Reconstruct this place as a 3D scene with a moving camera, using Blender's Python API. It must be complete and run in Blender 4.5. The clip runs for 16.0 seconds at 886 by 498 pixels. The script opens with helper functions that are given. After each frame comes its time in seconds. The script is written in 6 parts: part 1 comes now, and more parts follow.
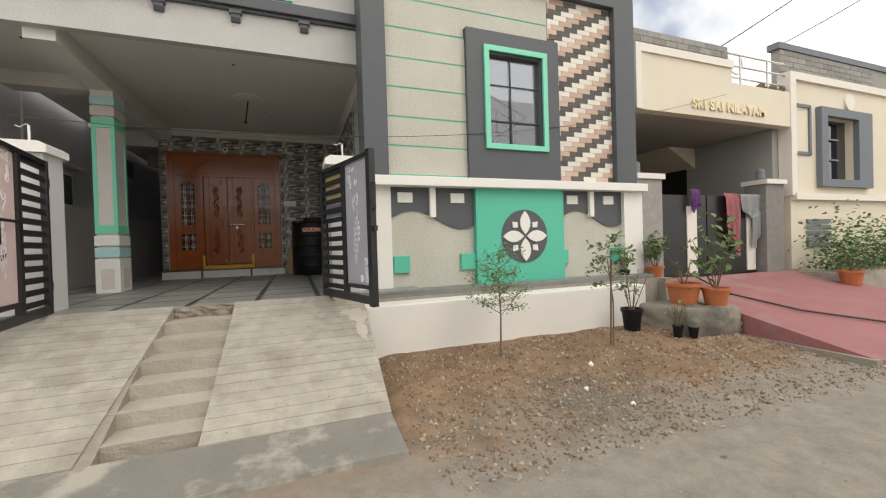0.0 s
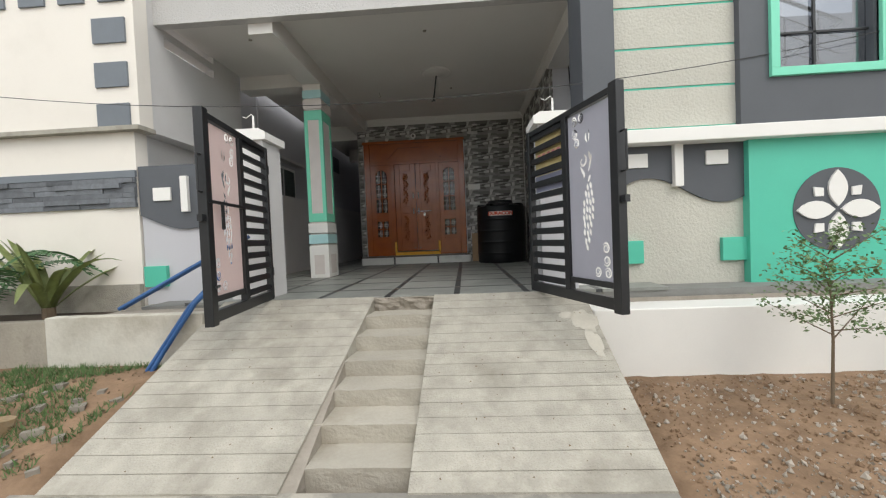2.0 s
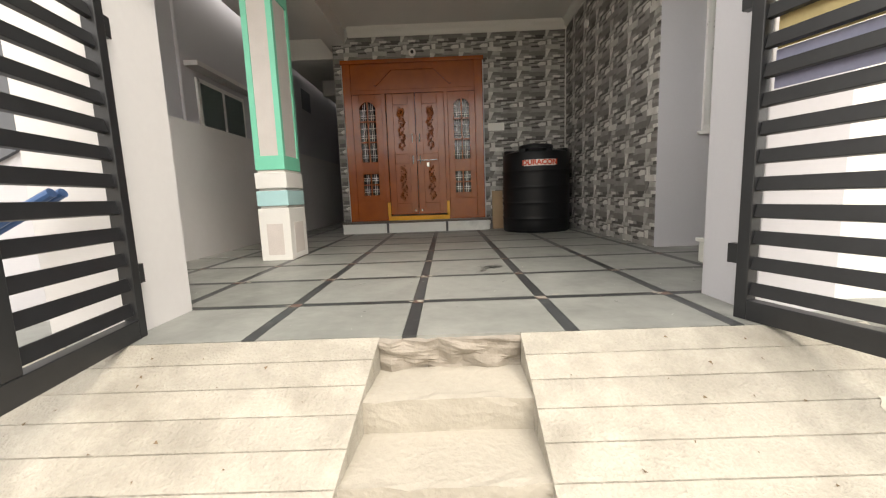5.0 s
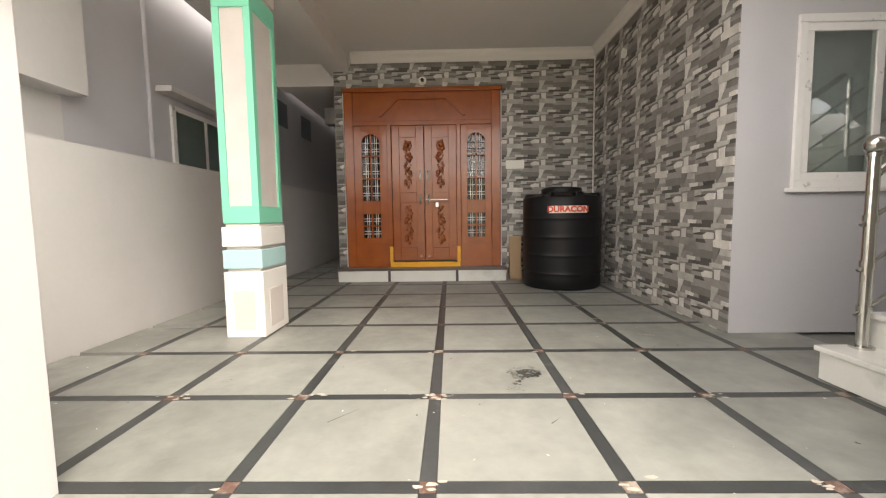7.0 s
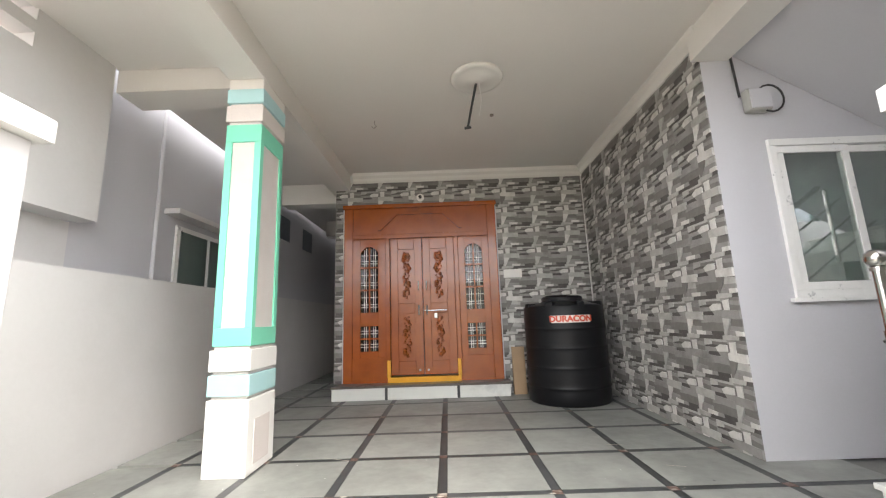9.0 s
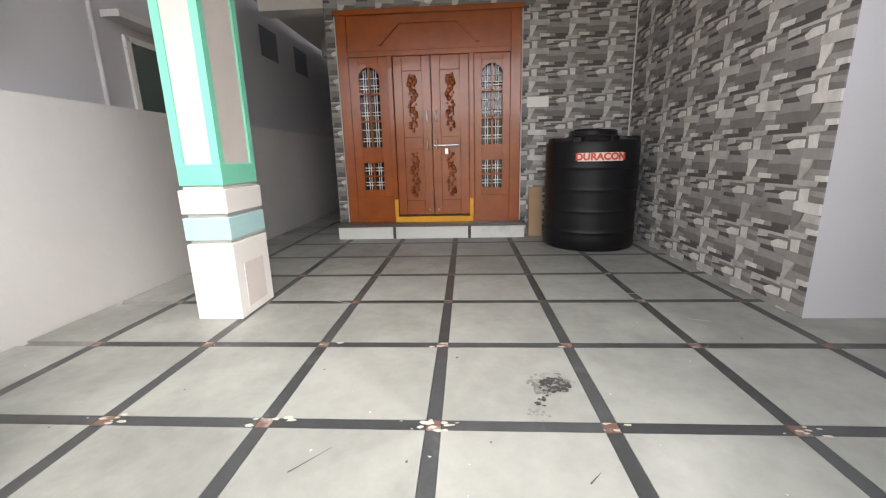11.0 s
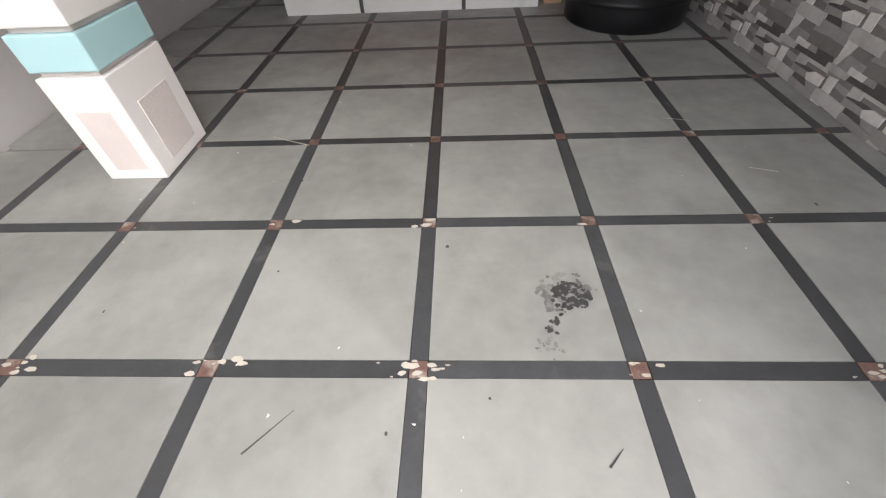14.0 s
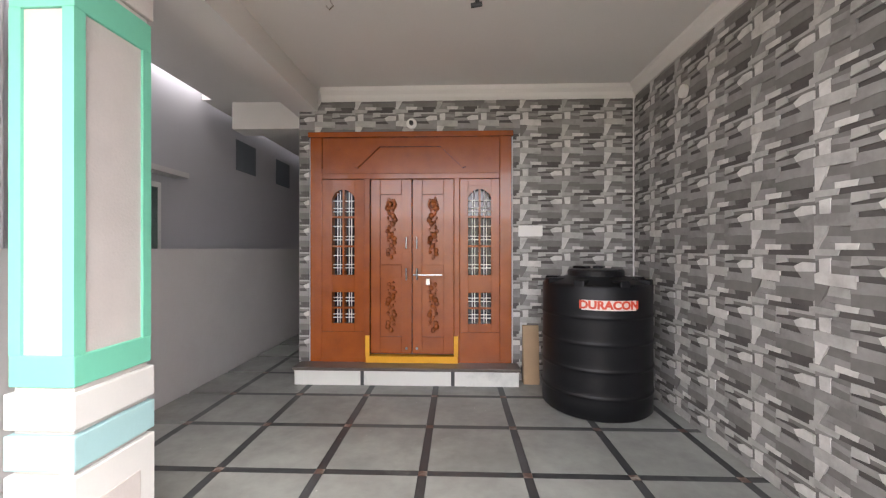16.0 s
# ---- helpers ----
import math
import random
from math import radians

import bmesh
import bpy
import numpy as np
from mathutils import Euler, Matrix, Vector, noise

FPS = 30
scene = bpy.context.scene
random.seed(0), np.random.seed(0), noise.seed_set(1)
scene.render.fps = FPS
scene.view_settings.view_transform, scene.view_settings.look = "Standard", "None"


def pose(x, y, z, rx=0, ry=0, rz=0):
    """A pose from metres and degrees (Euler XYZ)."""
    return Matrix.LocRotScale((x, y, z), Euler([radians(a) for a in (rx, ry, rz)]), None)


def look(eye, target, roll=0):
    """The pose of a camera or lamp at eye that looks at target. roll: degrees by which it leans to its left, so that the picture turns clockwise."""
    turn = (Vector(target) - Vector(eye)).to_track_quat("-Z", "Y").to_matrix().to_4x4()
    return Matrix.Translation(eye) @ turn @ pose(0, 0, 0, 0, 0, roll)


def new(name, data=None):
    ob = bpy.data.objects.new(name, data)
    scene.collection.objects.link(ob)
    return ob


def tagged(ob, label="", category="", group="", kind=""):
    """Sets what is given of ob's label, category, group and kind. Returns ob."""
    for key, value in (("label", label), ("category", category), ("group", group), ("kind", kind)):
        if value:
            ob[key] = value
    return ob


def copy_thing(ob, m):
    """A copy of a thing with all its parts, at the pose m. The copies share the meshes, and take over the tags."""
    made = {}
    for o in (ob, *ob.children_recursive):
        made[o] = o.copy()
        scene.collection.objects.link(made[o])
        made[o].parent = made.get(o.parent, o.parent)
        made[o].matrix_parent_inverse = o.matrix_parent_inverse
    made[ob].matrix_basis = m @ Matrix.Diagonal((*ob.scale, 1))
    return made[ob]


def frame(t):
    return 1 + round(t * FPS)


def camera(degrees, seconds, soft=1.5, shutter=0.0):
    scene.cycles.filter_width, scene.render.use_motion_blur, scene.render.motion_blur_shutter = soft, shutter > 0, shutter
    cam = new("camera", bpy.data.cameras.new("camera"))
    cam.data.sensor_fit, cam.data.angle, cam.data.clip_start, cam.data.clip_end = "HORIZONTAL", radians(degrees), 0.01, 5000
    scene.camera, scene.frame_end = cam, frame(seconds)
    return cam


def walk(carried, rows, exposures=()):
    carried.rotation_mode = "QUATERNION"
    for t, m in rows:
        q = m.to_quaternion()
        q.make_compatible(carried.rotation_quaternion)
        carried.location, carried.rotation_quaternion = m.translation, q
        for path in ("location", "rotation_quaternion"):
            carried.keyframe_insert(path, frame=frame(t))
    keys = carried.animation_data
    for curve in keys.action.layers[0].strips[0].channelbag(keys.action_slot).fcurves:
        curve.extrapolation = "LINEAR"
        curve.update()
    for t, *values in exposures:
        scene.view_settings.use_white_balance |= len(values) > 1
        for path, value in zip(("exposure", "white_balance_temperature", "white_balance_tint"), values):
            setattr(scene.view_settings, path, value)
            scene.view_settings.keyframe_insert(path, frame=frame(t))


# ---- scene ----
cam = camera(96.4, 16.0, soft=1.2)
PATH = [
    (0, (1.17, -6.604, 0.614), (1.872, -4.731, 0.591), -1.7),
    (0.5, (1.175, -6.405, 0.619), (1.281, -4.408, 0.643), -2.0),
    (1, (1.122, -6.181, 0.605), (1.016, -4.186, 0.703), -0.8),
    (1.5, (0.923, -5.778, 0.654), (0.923, -3.803, 0.969), -0.8),
    (2, (0.825, -5.356, 0.583), (0.714, -3.36, 0.526), -2.4),
    (2.5, (0.723, -4.916, 0.544), (0.509, -2.933, 0.405), -1.1),
    (3, (0.593, -4.524, 0.492), (0.426, -2.554, 0.185), -1.5),
    (3.5, (0.513, -4.127, 0.466), (0.218, -2.167, 0.202), -1.8),
    (4, (0.389, -3.708, 0.478), (0.249, -1.717, 0.354), 1.3),
    (4.2, (0.344, -3.542, 0.491), (0.247, -1.551, 0.323), -1.0),
    (6.3, (0.054, -2.285, 0.796), (0.086, -0.307, 0.499), -1.5),
    (6.5, (0.073, -2.192, 0.81), (0.088, -0.212, 0.525), -1.8),
    (7, (0.091, -2.063, 0.957), (0.054, -0.07, 0.801), -0.8),
    (7.5, (0.077, -2.005, 1.059), (0.144, -0.017, 1.265), -0.5),
    (8, (0.047, -1.992, 1.094), (0.104, -0.078, 1.672), -1.8),
    (8.5, (0.042, -1.993, 1.105), (0.076, -0.126, 1.823), -1.9),
    (9, (0.076, -1.988, 1.069), (0.063, -0.02, 1.428), -2.0),
    (9.5, (0.138, -1.957, 0.984), (0.069, 0.041, 0.929), -2.5),
    (9.7, (0.152, -1.961, 0.976), (0.068, 0.027, 0.772), -2.4),
    (11.8, (0.118, -0.898, 1.227), (0.011, 0.97, 0.52), -1.1),
    (12, (0.109, -0.79, 1.266), (0.039, 0.972, 0.323), -2.0),
    (12.5, (0.115, -0.68, 1.288), (0.079, 0.992, 0.191), -2.3),
    (13, (0.139, -0.655, 1.215), (0.058, 0.749, -0.208), -2.0),
    (13.5, (0.157, -0.649, 1.177), (0.068, 0.597, -0.384), -3.7),
    (14, (0.148, -0.619, 1.223), (0.053, 0.762, -0.22), -3.4),
    (14.5, (0.14, -0.586, 1.345), (0.062, 1.103, 0.276), -1.6),
    (15, (0.143, -0.564, 1.477), (0.025, 1.365, 0.963), -1.1),
    (15.5, (0.161, -0.58, 1.521), (0.006, 1.414, 1.483), -0.2),
    (16, (0.236, -0.567, 1.546), (0.166, 1.432, 1.547), 0.0),
]
EXPOSURES = [
    (0.0, 0.15, 6900, 9),
    (0.5, 0.4, 6600, 9),
    (1.5, 0.3, 6200, 7),
    (2.5, 0.42, 6700, 9),
    (3.5, 0.66, 6800, 10),
    (4.2, 1.0, 6900, 10),
    (6.3, 1.75, 7500, 13),
    (7.0, 2.0, 7400, 13),
    (8.0, 2.3, 6700, 11),
    (9.0, 2.35, 6600, 11),
    (9.7, 2.25, 6700, 12),
    (12.0, 2.07, 6500, 14),
    (12.5, 2.02, 6500, 14),
    (13.5, 1.75, 6500, 16),
    (14.0, 1.7, 6500, 17),
    (15.0, 1.97, 6700, 17),
    (15.5, 2.4, 6600, 17),
    (16.0, 2.5, 6500, 17),
]
walk(cam, [(t, look(eye, target, roll)) for t, eye, target, roll in PATH], EXPOSURES)

# ---- world and light ----
world = bpy.data.worlds.new("overcast_sky")
scene.world = world
world.use_nodes = True
wn, wl = world.node_tree.nodes, world.node_tree.links
wn.clear()
sky = wn.new("ShaderNodeTexSky")
sky.sky_type, sky.sun_disc = "NISHITA", False
sky.sun_elevation, sky.sun_rotation = radians(50), radians(148)
sky.air_density, sky.dust_density = 1.0, 2.5
cloud = wn.new("ShaderNodeTexNoise")
cloud.inputs["Scale"].default_value, cloud.inputs["Detail"].default_value = 2.2, 6
coord = wn.new("ShaderNodeTexCoord")
ramp = wn.new("ShaderNodeValToRGB")
ramp.color_ramp.elements[0].position, ramp.color_ramp.elements[1].position = 0.30, 0.47
blend = wn.new("ShaderNodeMix")
blend.data_type = "RGBA"
blend.inputs["B"].default_value = (9.6, 9.6, 9.7, 1)
back = wn.new("ShaderNodeBackground")
back.inputs["Strength"].default_value = 0.14
wout = wn.new("ShaderNodeOutputWorld")
wl.new(coord.outputs["Generated"], cloud.inputs["Vector"])
wl.new(cloud.outputs["Fac"], ramp.inputs["Fac"])
wl.new(ramp.outputs["Color"], blend.inputs["Factor"])
wl.new(sky.outputs["Color"], blend.inputs["A"])
wl.new(blend.outputs["Result"], back.inputs["Color"])
wl.new(back.outputs["Background"], wout.inputs["Surface"])

sun_data = bpy.data.lights.new("sun", "SUN")
sun_data.energy, sun_data.angle, sun_data.color = 0.9, radians(35), (1.0, 0.95, 0.87)
sun = new("sun", sun_data)
sun.matrix_world = look((10, -16, 22.5), (0, 0, 0))


# ---- materials ----
def material(name, color, rough=0.7, metal=0.0, vary=0.12, scale=6.0, bump=0.0, grain=60.0, spec=0.5, stain=None, stain_at=(0.55, 0.75), piece=0.0, coat=0.0):
    m = bpy.data.materials.new(name)
    m.use_nodes = True
    n, l = m.node_tree.nodes, m.node_tree.links
    b = n["Principled BSDF"]
    b.inputs["Roughness"].default_value, b.inputs["Metallic"].default_value = rough, metal
    b.inputs["Specular IOR Level"].default_value = spec
    b.inputs["Coat Weight"].default_value = coat
    geo = n.new("ShaderNodeNewGeometry")
    big = n.new("ShaderNodeTexNoise")
    big.inputs["Scale"].default_value, big.inputs["Detail"].default_value = scale, 5
    l.new(geo.outputs["Position"], big.inputs["Vector"])
    fine = n.new("ShaderNodeTexNoise")
    fine.inputs["Scale"].default_value, fine.inputs["Detail"].default_value = grain, 3
    l.new(geo.outputs["Position"], fine.inputs["Vector"])
    mix = n.new("ShaderNodeMix")
    mix.data_type = "RGBA"
    mix.inputs["A"].default_value = (*[c * (1 - vary) for c in color], 1)
    mix.inputs["B"].default_value = (*[min(1, c * (1 + vary)) for c in color], 1)
    add = n.new("ShaderNodeMath")
    add.operation = "MULTIPLY_ADD"
    l.new(fine.outputs["Fac"], add.inputs[0])
    add.inputs[1].default_value = 0.5
    sub = n.new("ShaderNodeMath")
    sub.operation = "SUBTRACT"
    l.new(big.outputs["Fac"], sub.inputs[0])
    sub.inputs[1].default_value = 0.25
    l.new(sub.outputs[0], add.inputs[2])
    l.new(add.outputs[0], mix.inputs["Factor"])
    col = mix.outputs["Result"]
    if piece:
        info = n.new("ShaderNodeObjectInfo")
        pm = n.new("ShaderNodeMapRange")
        pm.inputs["To Min"].default_value, pm.inputs["To Max"].default_value = 1 - piece, 1 + piece
        l.new(info.outputs["Random"], pm.inputs["Value"])
        pv = n.new("ShaderNodeVectorMath")
        pv.operation = "SCALE"
        l.new(col, pv.inputs[0])
        l.new(pm.outputs["Result"], pv.inputs["Scale"])
        col = pv.outputs["Vector"]
    if stain:
        sn = n.new("ShaderNodeTexNoise")
        sn.inputs["Scale"].default_value, sn.inputs["Detail"].default_value = scale * 0.35, 7
        sn.inputs["Roughness"].default_value = 0.65
        l.new(geo.outputs["Position"], sn.inputs["Vector"])
        sr = n.new("ShaderNodeValToRGB")
        sr.color_ramp.elements[0].position, sr.color_ramp.elements[1].position = stain_at
        l.new(sn.outputs["Fac"], sr.inputs["Fac"])
        sm = n.new("ShaderNodeMix")
        sm.data_type = "RGBA"
        l.new(sr.outputs["Color"], sm.inputs["Factor"])
        l.new(col, sm.inputs["A"])
        sm.inputs["B"].default_value = (*stain, 1)
        col = sm.outputs["Result"]
    l.new(col, b.inputs["Base Color"])
    if bump:
        bp = n.new("ShaderNodeBump")
        bp.inputs["Strength"].default_value, bp.inputs["Distance"].default_value = bump, 0.01
        l.new(fine.outputs["Fac"], bp.inputs["Height"])
        l.new(bp.outputs["Normal"], b.inputs["Normal"])
    return m


M_FASCIA = material("grey_texture_paint", (0.50, 0.49, 0.48), 0.85, vary=0.1, scale=2, bump=0.9, grain=45)
M_BEIGE = material("beige_texture_paint", (0.52, 0.51, 0.45), 0.85, vary=0.12, scale=2, bump=1.0, grain=38)
M_DARK = material("slate_paint", (0.085, 0.092, 0.105), 0.55, vary=0.1, scale=3)
M_MINT = material("mint_paint", (0.20, 0.66, 0.47), 0.45, vary=0.05, scale=3)
M_TEAL = material("green_paint", (0.09, 0.50, 0.36), 0.5, vary=0.06, scale=3)
M_SKYBLUE = material("pale_blue_paint", (0.42, 0.66, 0.68), 0.45, vary=0.05)
M_WHITE = material("white_paint", (0.78, 0.77, 0.74), 0.5, vary=0.04, scale=3, stain=(0.6, 0.57, 0.5), stain_at=(0.6, 0.95))
M_CREAMY = material("pinkish_texture", (0.64, 0.59, 0.56), 0.8, vary=0.08, bump=0.22, grain=70)
M_INNER = material("grey_white_wall", (0.60, 0.59, 0.585), 0.75, vary=0.05, scale=1.5, stain=(0.50, 0.49, 0.48), stain_at=(0.5, 0.95), bump=0.1, grain=30)
M_LAV = material("lavender_grey_wall", (0.50, 0.50, 0.53), 0.7, vary=0.05, scale=1.5)
M_CEIL = material("ceiling_paint", (0.70, 0.68, 0.65), 0.8, vary=0.04, scale=1.2)
M_CEMENT = material("scored_cement", (0.39, 0.367, 0.315), 0.9, vary=0.30, scale=7.0, bump=0.9, grain=85, stain=(0.26, 0.24, 0.20), stain_at=(0.48, 0.74), piece=0.035)
M_APRON = material("grey_cement_apron", (0.20, 0.19, 0.168), 0.9, vary=0.25, scale=2.4, bump=0.5, grain=40, stain=(0.37, 0.345, 0.295), stain_at=(0.53, 0.60))
M_RAW = material("raw_cement", (0.29, 0.26, 0.22), 0.95, vary=0.25, scale=8, bump=1.0, grain=30)
M_TILE = material("grey_green_stone", (0.228, 0.235, 0.218), 0.46, vary=0.28, scale=4.5, bump=0.18, grain=14, stain=(0.325, 0.335, 0.31), stain_at=(0.46, 0.74), piece=0.12)
M_STRIP = material("black_granite", (0.045, 0.048, 0.05), 0.45, vary=0.35, scale=9, stain=(0.18, 0.18, 0.17), stain_at=(0.6, 0.85), piece=0.2)
M_REDDOT = material("red_granite", (0.13, 0.075, 0.06), 0.5, vary=0.3, scale=30, stain=(0.4, 0.37, 0.32), stain_at=(0.5, 0.7))
M_GROUT = material("grout", (0.20, 0.20, 0.19), 0.9, vary=0.2)
M_WOOD = material("varnished_teak", (0.295, 0.066, 0.006), 0.25, vary=0.3, scale=5, bump=0.05, grain=90, coat=0.25)
M_YELLOW = material("turmeric_yellow_paint", (0.75, 0.38, 0.02), 0.5)
M_MARBLE = material("white_marble", (0.68, 0.69, 0.66), 0.25, vary=0.06, scale=4, stain=(0.42, 0.44, 0.43), stain_at=(0.55, 0.72))
M_GRANITE = material("dark_granite_sill", (0.10, 0.085, 0.075), 0.3, vary=0.4, scale=40)
M_PLASTIC = material("black_plastic", (0.008, 0.0085, 0.010), 0.42, vary=0.25, scale=6, spec=0.25)
M_RED = material("red_print", (0.62, 0.07, 0.03), 0.5)
M_STICKER = material("pale_sticker", (0.75, 0.66, 0.6), 0.5)
M_STEEL = material("stainless_steel", (0.62, 0.61, 0.58), 0.22, metal=1.0, vary=0.05)
M_IRON = material("black_enamel_iron", (0.016, 0.017, 0.019), 0.4, vary=0.3, scale=12, stain=(0.06, 0.055, 0.05), stain_at=(0.65, 0.9))
M_PINKSHEET = material("pale_pink_sheet", (0.74, 0.62, 0.60), 0.5, vary=0.04)
M_LAVSHEET = material("lavender_sheet", (0.50, 0.50, 0.56), 0.5, vary=0.05)
M_CARD = material("brown_cardboard", (0.40, 0.28, 0.17), 0.85, vary=0.12)
M_UPVC = material("white_upvc", (0.75, 0.75, 0.74), 0.35, vary=0.04, scale=20, stain=(0.45, 0.45, 0.46), stain_at=(0.62, 0.66))
M_BLACKBAR = material("dark_void", (0.01, 0.01, 0.012), 0.9)
M_CREAM = material("cream_paint", (0.70, 0.64, 0.52), 0.8, vary=0.06, scale=1.5)
M_NWHITE = material("offwhite_paint", (0.76, 0.72, 0.66), 0.75, vary=0.04, scale=1.5, stain=(0.62, 0.58, 0.52), stain_at=(0.55, 0.95))
M_NGREY = material("slate_blue_paint", (0.16, 0.18, 0.205), 0.7, vary=0.08)
M_LEDGE = material("dark_ledgestone", (0.13, 0.14, 0.155), 0.8, vary=0.4, scale=10, bump=0.8, grain=30, piece=0.35)
M_GREYBRICK = material("grey_brick", (0.27, 0.26, 0.245), 0.9, vary=0.25, scale=9, bump=0.6, grain=40, piece=0.2)
M_PINKROAD = material("red_oxide_cement", (0.30, 0.125, 0.13), 0.8, vary=0.2, scale=2, bump=0.3, grain=30, stain=(0.36, 0.24, 0.225), stain_at=(0.5, 0.75))
M_TERRA = material("terracotta_plastic", (0.45, 0.145, 0.055), 0.6, vary=0.1)
M_POTSOIL = material("potting_soil", (0.07, 0.05, 0.035), 1.0, vary=0.4)
M_ROCK = material("weathered_rock", (0.25, 0.225, 0.185), 0.95, vary=0.35, scale=3, bump=1.0, grain=18, stain=(0.11, 0.105, 0.09), stain_at=(0.45, 0.6))
M_PEBBLE = material("pebbles", (0.36, 0.32, 0.27), 0.9, vary=0.35, scale=14)
M_LEAF = material("green_leaf", (0.12, 0.19, 0.07), 0.55, vary=0.45, scale=18)
M_LEAFPALE = material("agave_leaf", (0.32, 0.37, 0.15), 0.5, vary=0.35, scale=9)
M_BARK = material("thin_bark", (0.16, 0.12, 0.08), 0.9, vary=0.3)
M_GRASS = material("grass_blade", (0.085, 0.15, 0.05), 0.8, vary=0.5, scale=9)
M_BLUE = material("blue_pvc", (0.03, 0.10, 0.27), 0.4, vary=0.15)
M_WIRE = material("black_wire", (0.03, 0.03, 0.03), 0.5)
M_CLOTH1 = material("pink_cloth", (0.55, 0.22, 0.24), 0.95, vary=0.4, scale=30)
M_CLOTH2 = material("grey_cloth", (0.45, 0.47, 0.48), 0.95, vary=0.2, scale=12)
M_CLOTH3 = material("purple_cloth", (0.25, 0.10, 0.32), 0.95, vary=0.2)
M_BANNER_Y = material("yellow_banner", (0.60, 0.49, 0.24), 0.5, vary=0.2, scale=6)
M_BANNER_B = material("blue_banner", (0.24, 0.25, 0.36), 0.5, vary=0.2, scale=8)
M_GOLD = material("pale_gold_letters", (0.78, 0.68, 0.46), 0.5, vary=0.15)
# grey with the neighbour porch's shade put into it; plain grey on the junction box
M_PORCH = material("darkened_porch_grey", (0.34, 0.34, 0.32), 0.8, vary=0.1, scale=1.5)
M_OIL = material("black_oil", (0.05, 0.052, 0.05), 0.35, vary=0.5, scale=40)
M_WHITE_FIX = material("white_plastic_fixture", (0.8, 0.79, 0.76), 0.4, vary=0.03)
M_CURTAIN = material("grey_green_curtain", (0.38, 0.42, 0.40), 0.9, vary=0.35, scale=7)
M_STEP = material("worn_step_cement", (0.38, 0.352, 0.298), 0.92, vary=0.18, scale=3, bump=0.7, grain=40, stain=(0.27, 0.235, 0.18), stain_at=(0.5, 0.75), piece=0.08)
M_SPLASH = material("dried_cement", (0.46, 0.43, 0.37), 0.95, vary=0.2)
M_GRAVEL = material("grey_gravel", (0.22, 0.195, 0.16), 0.9, vary=0.45, scale=40)
M_LITTER = material("dry_leaf_litter", (0.16, 0.115, 0.07), 0.95, vary=0.4, scale=30)
M_STAIN = material("oily_dirt", (0.13, 0.135, 0.125), 0.4, vary=0.6, scale=18, stain=(0.27, 0.275, 0.255), stain_at=(0.44, 0.6))
M_TPINK = material("pink_facade_tile", (0.56, 0.41, 0.33), 0.75, vary=0.12, scale=9, piece=0.12)
M_TWHITE = material("white_facade_tile", (0.72, 0.69, 0.62), 0.75, vary=0.06, scale=9, piece=0.07)
M_TDARK = material("charcoal_facade_tile", (0.095, 0.088, 0.08), 0.7, vary=0.2, scale=9, piece=0.2)


M_LIMEWASH = material("weathered_limewash", (0.56, 0.54, 0.48), 0.9, vary=0.15, scale=4, bump=0.4, grain=30, stain=(0.36, 0.33, 0.27), stain_at=(0.48, 0.72))
M_RAWWALL = material("weathered_cement", (0.34, 0.31, 0.26), 0.9, vary=0.25, scale=4, bump=0.5, grain=40, stain=(0.17, 0.15, 0.11), stain_at=(0.5, 0.68))
M_FERN = material("fern_frond", (0.07, 0.15, 0.06), 0.6, vary=0.3, scale=9)
M_OCHRE = material("ochre_sandstone", (0.30, 0.21, 0.11), 0.9, vary=0.25, scale=8, bump=0.6, grain=40, stain=(0.25, 0.2, 0.14), stain_at=(0.5, 0.7))
M_PALESTONE = material("pale_broken_stone", (0.24, 0.215, 0.18), 0.9, vary=0.3, scale=14, bump=0.6, grain=40, stain=(0.2, 0.18, 0.15), stain_at=(0.5, 0.7))


M_SPLIT = [material("split_stone_" + n_, c_, 0.72, vary=0.22, scale=11, bump=0.35, grain=30, stain=st_, stain_at=(0.50, 0.78), piece=0.07) for n_, c_, st_ in (
    ("charcoal", (0.081, 0.076, 0.071), (0.13, 0.125, 0.115)), ("dark", (0.171, 0.164, 0.154), (0.21, 0.20, 0.19)), ("grey", (0.272, 0.265, 0.253), (0.15, 0.145, 0.135)),
    ("pale", (0.424, 0.415, 0.395), (0.25, 0.24, 0.225)), ("white", (0.594, 0.582, 0.557), (0.36, 0.35, 0.33)))]


def glass_material(name, tint, rough=0.02, gloss=0.06):
    """Thin glass: see-through in front, more mirror-like at a slant."""
    m = bpy.data.materials.new(name)
    m.use_nodes = True
    n, l = m.node_tree.nodes, m.node_tree.links
    n.remove(n["Principled BSDF"])
    tr, gl, lw, mx = (n.new(k) for k in ("ShaderNodeBsdfTransparent", "ShaderNodeBsdfGlossy", "ShaderNodeLayerWeight", "ShaderNodeMixShader"))
    tr.inputs["Color"].default_value = (*tint, 1)
    gl.inputs["Roughness"].default_value = rough
    lw.inputs["Blend"].default_value = 0.5
    pw, sc = n.new("ShaderNodeMath"), n.new("ShaderNodeMath")
    pw.operation, sc.operation = "POWER", "MULTIPLY_ADD"
    pw.inputs[1].default_value = 3.0
    sc.inputs[1].default_value, sc.inputs[2].default_value = 1 - gloss, gloss
    l.new(lw.outputs["Facing"], pw.inputs[0])
    l.new(pw.outputs[0], sc.inputs[0])
    l.new(sc.outputs[0], mx.inputs[0])
    l.new(tr.outputs[0], mx.inputs[1])
    l.new(gl.outputs[0], mx.inputs[2])
    l.new(mx.outputs[0], n["Material Output"].inputs["Surface"])
    return m


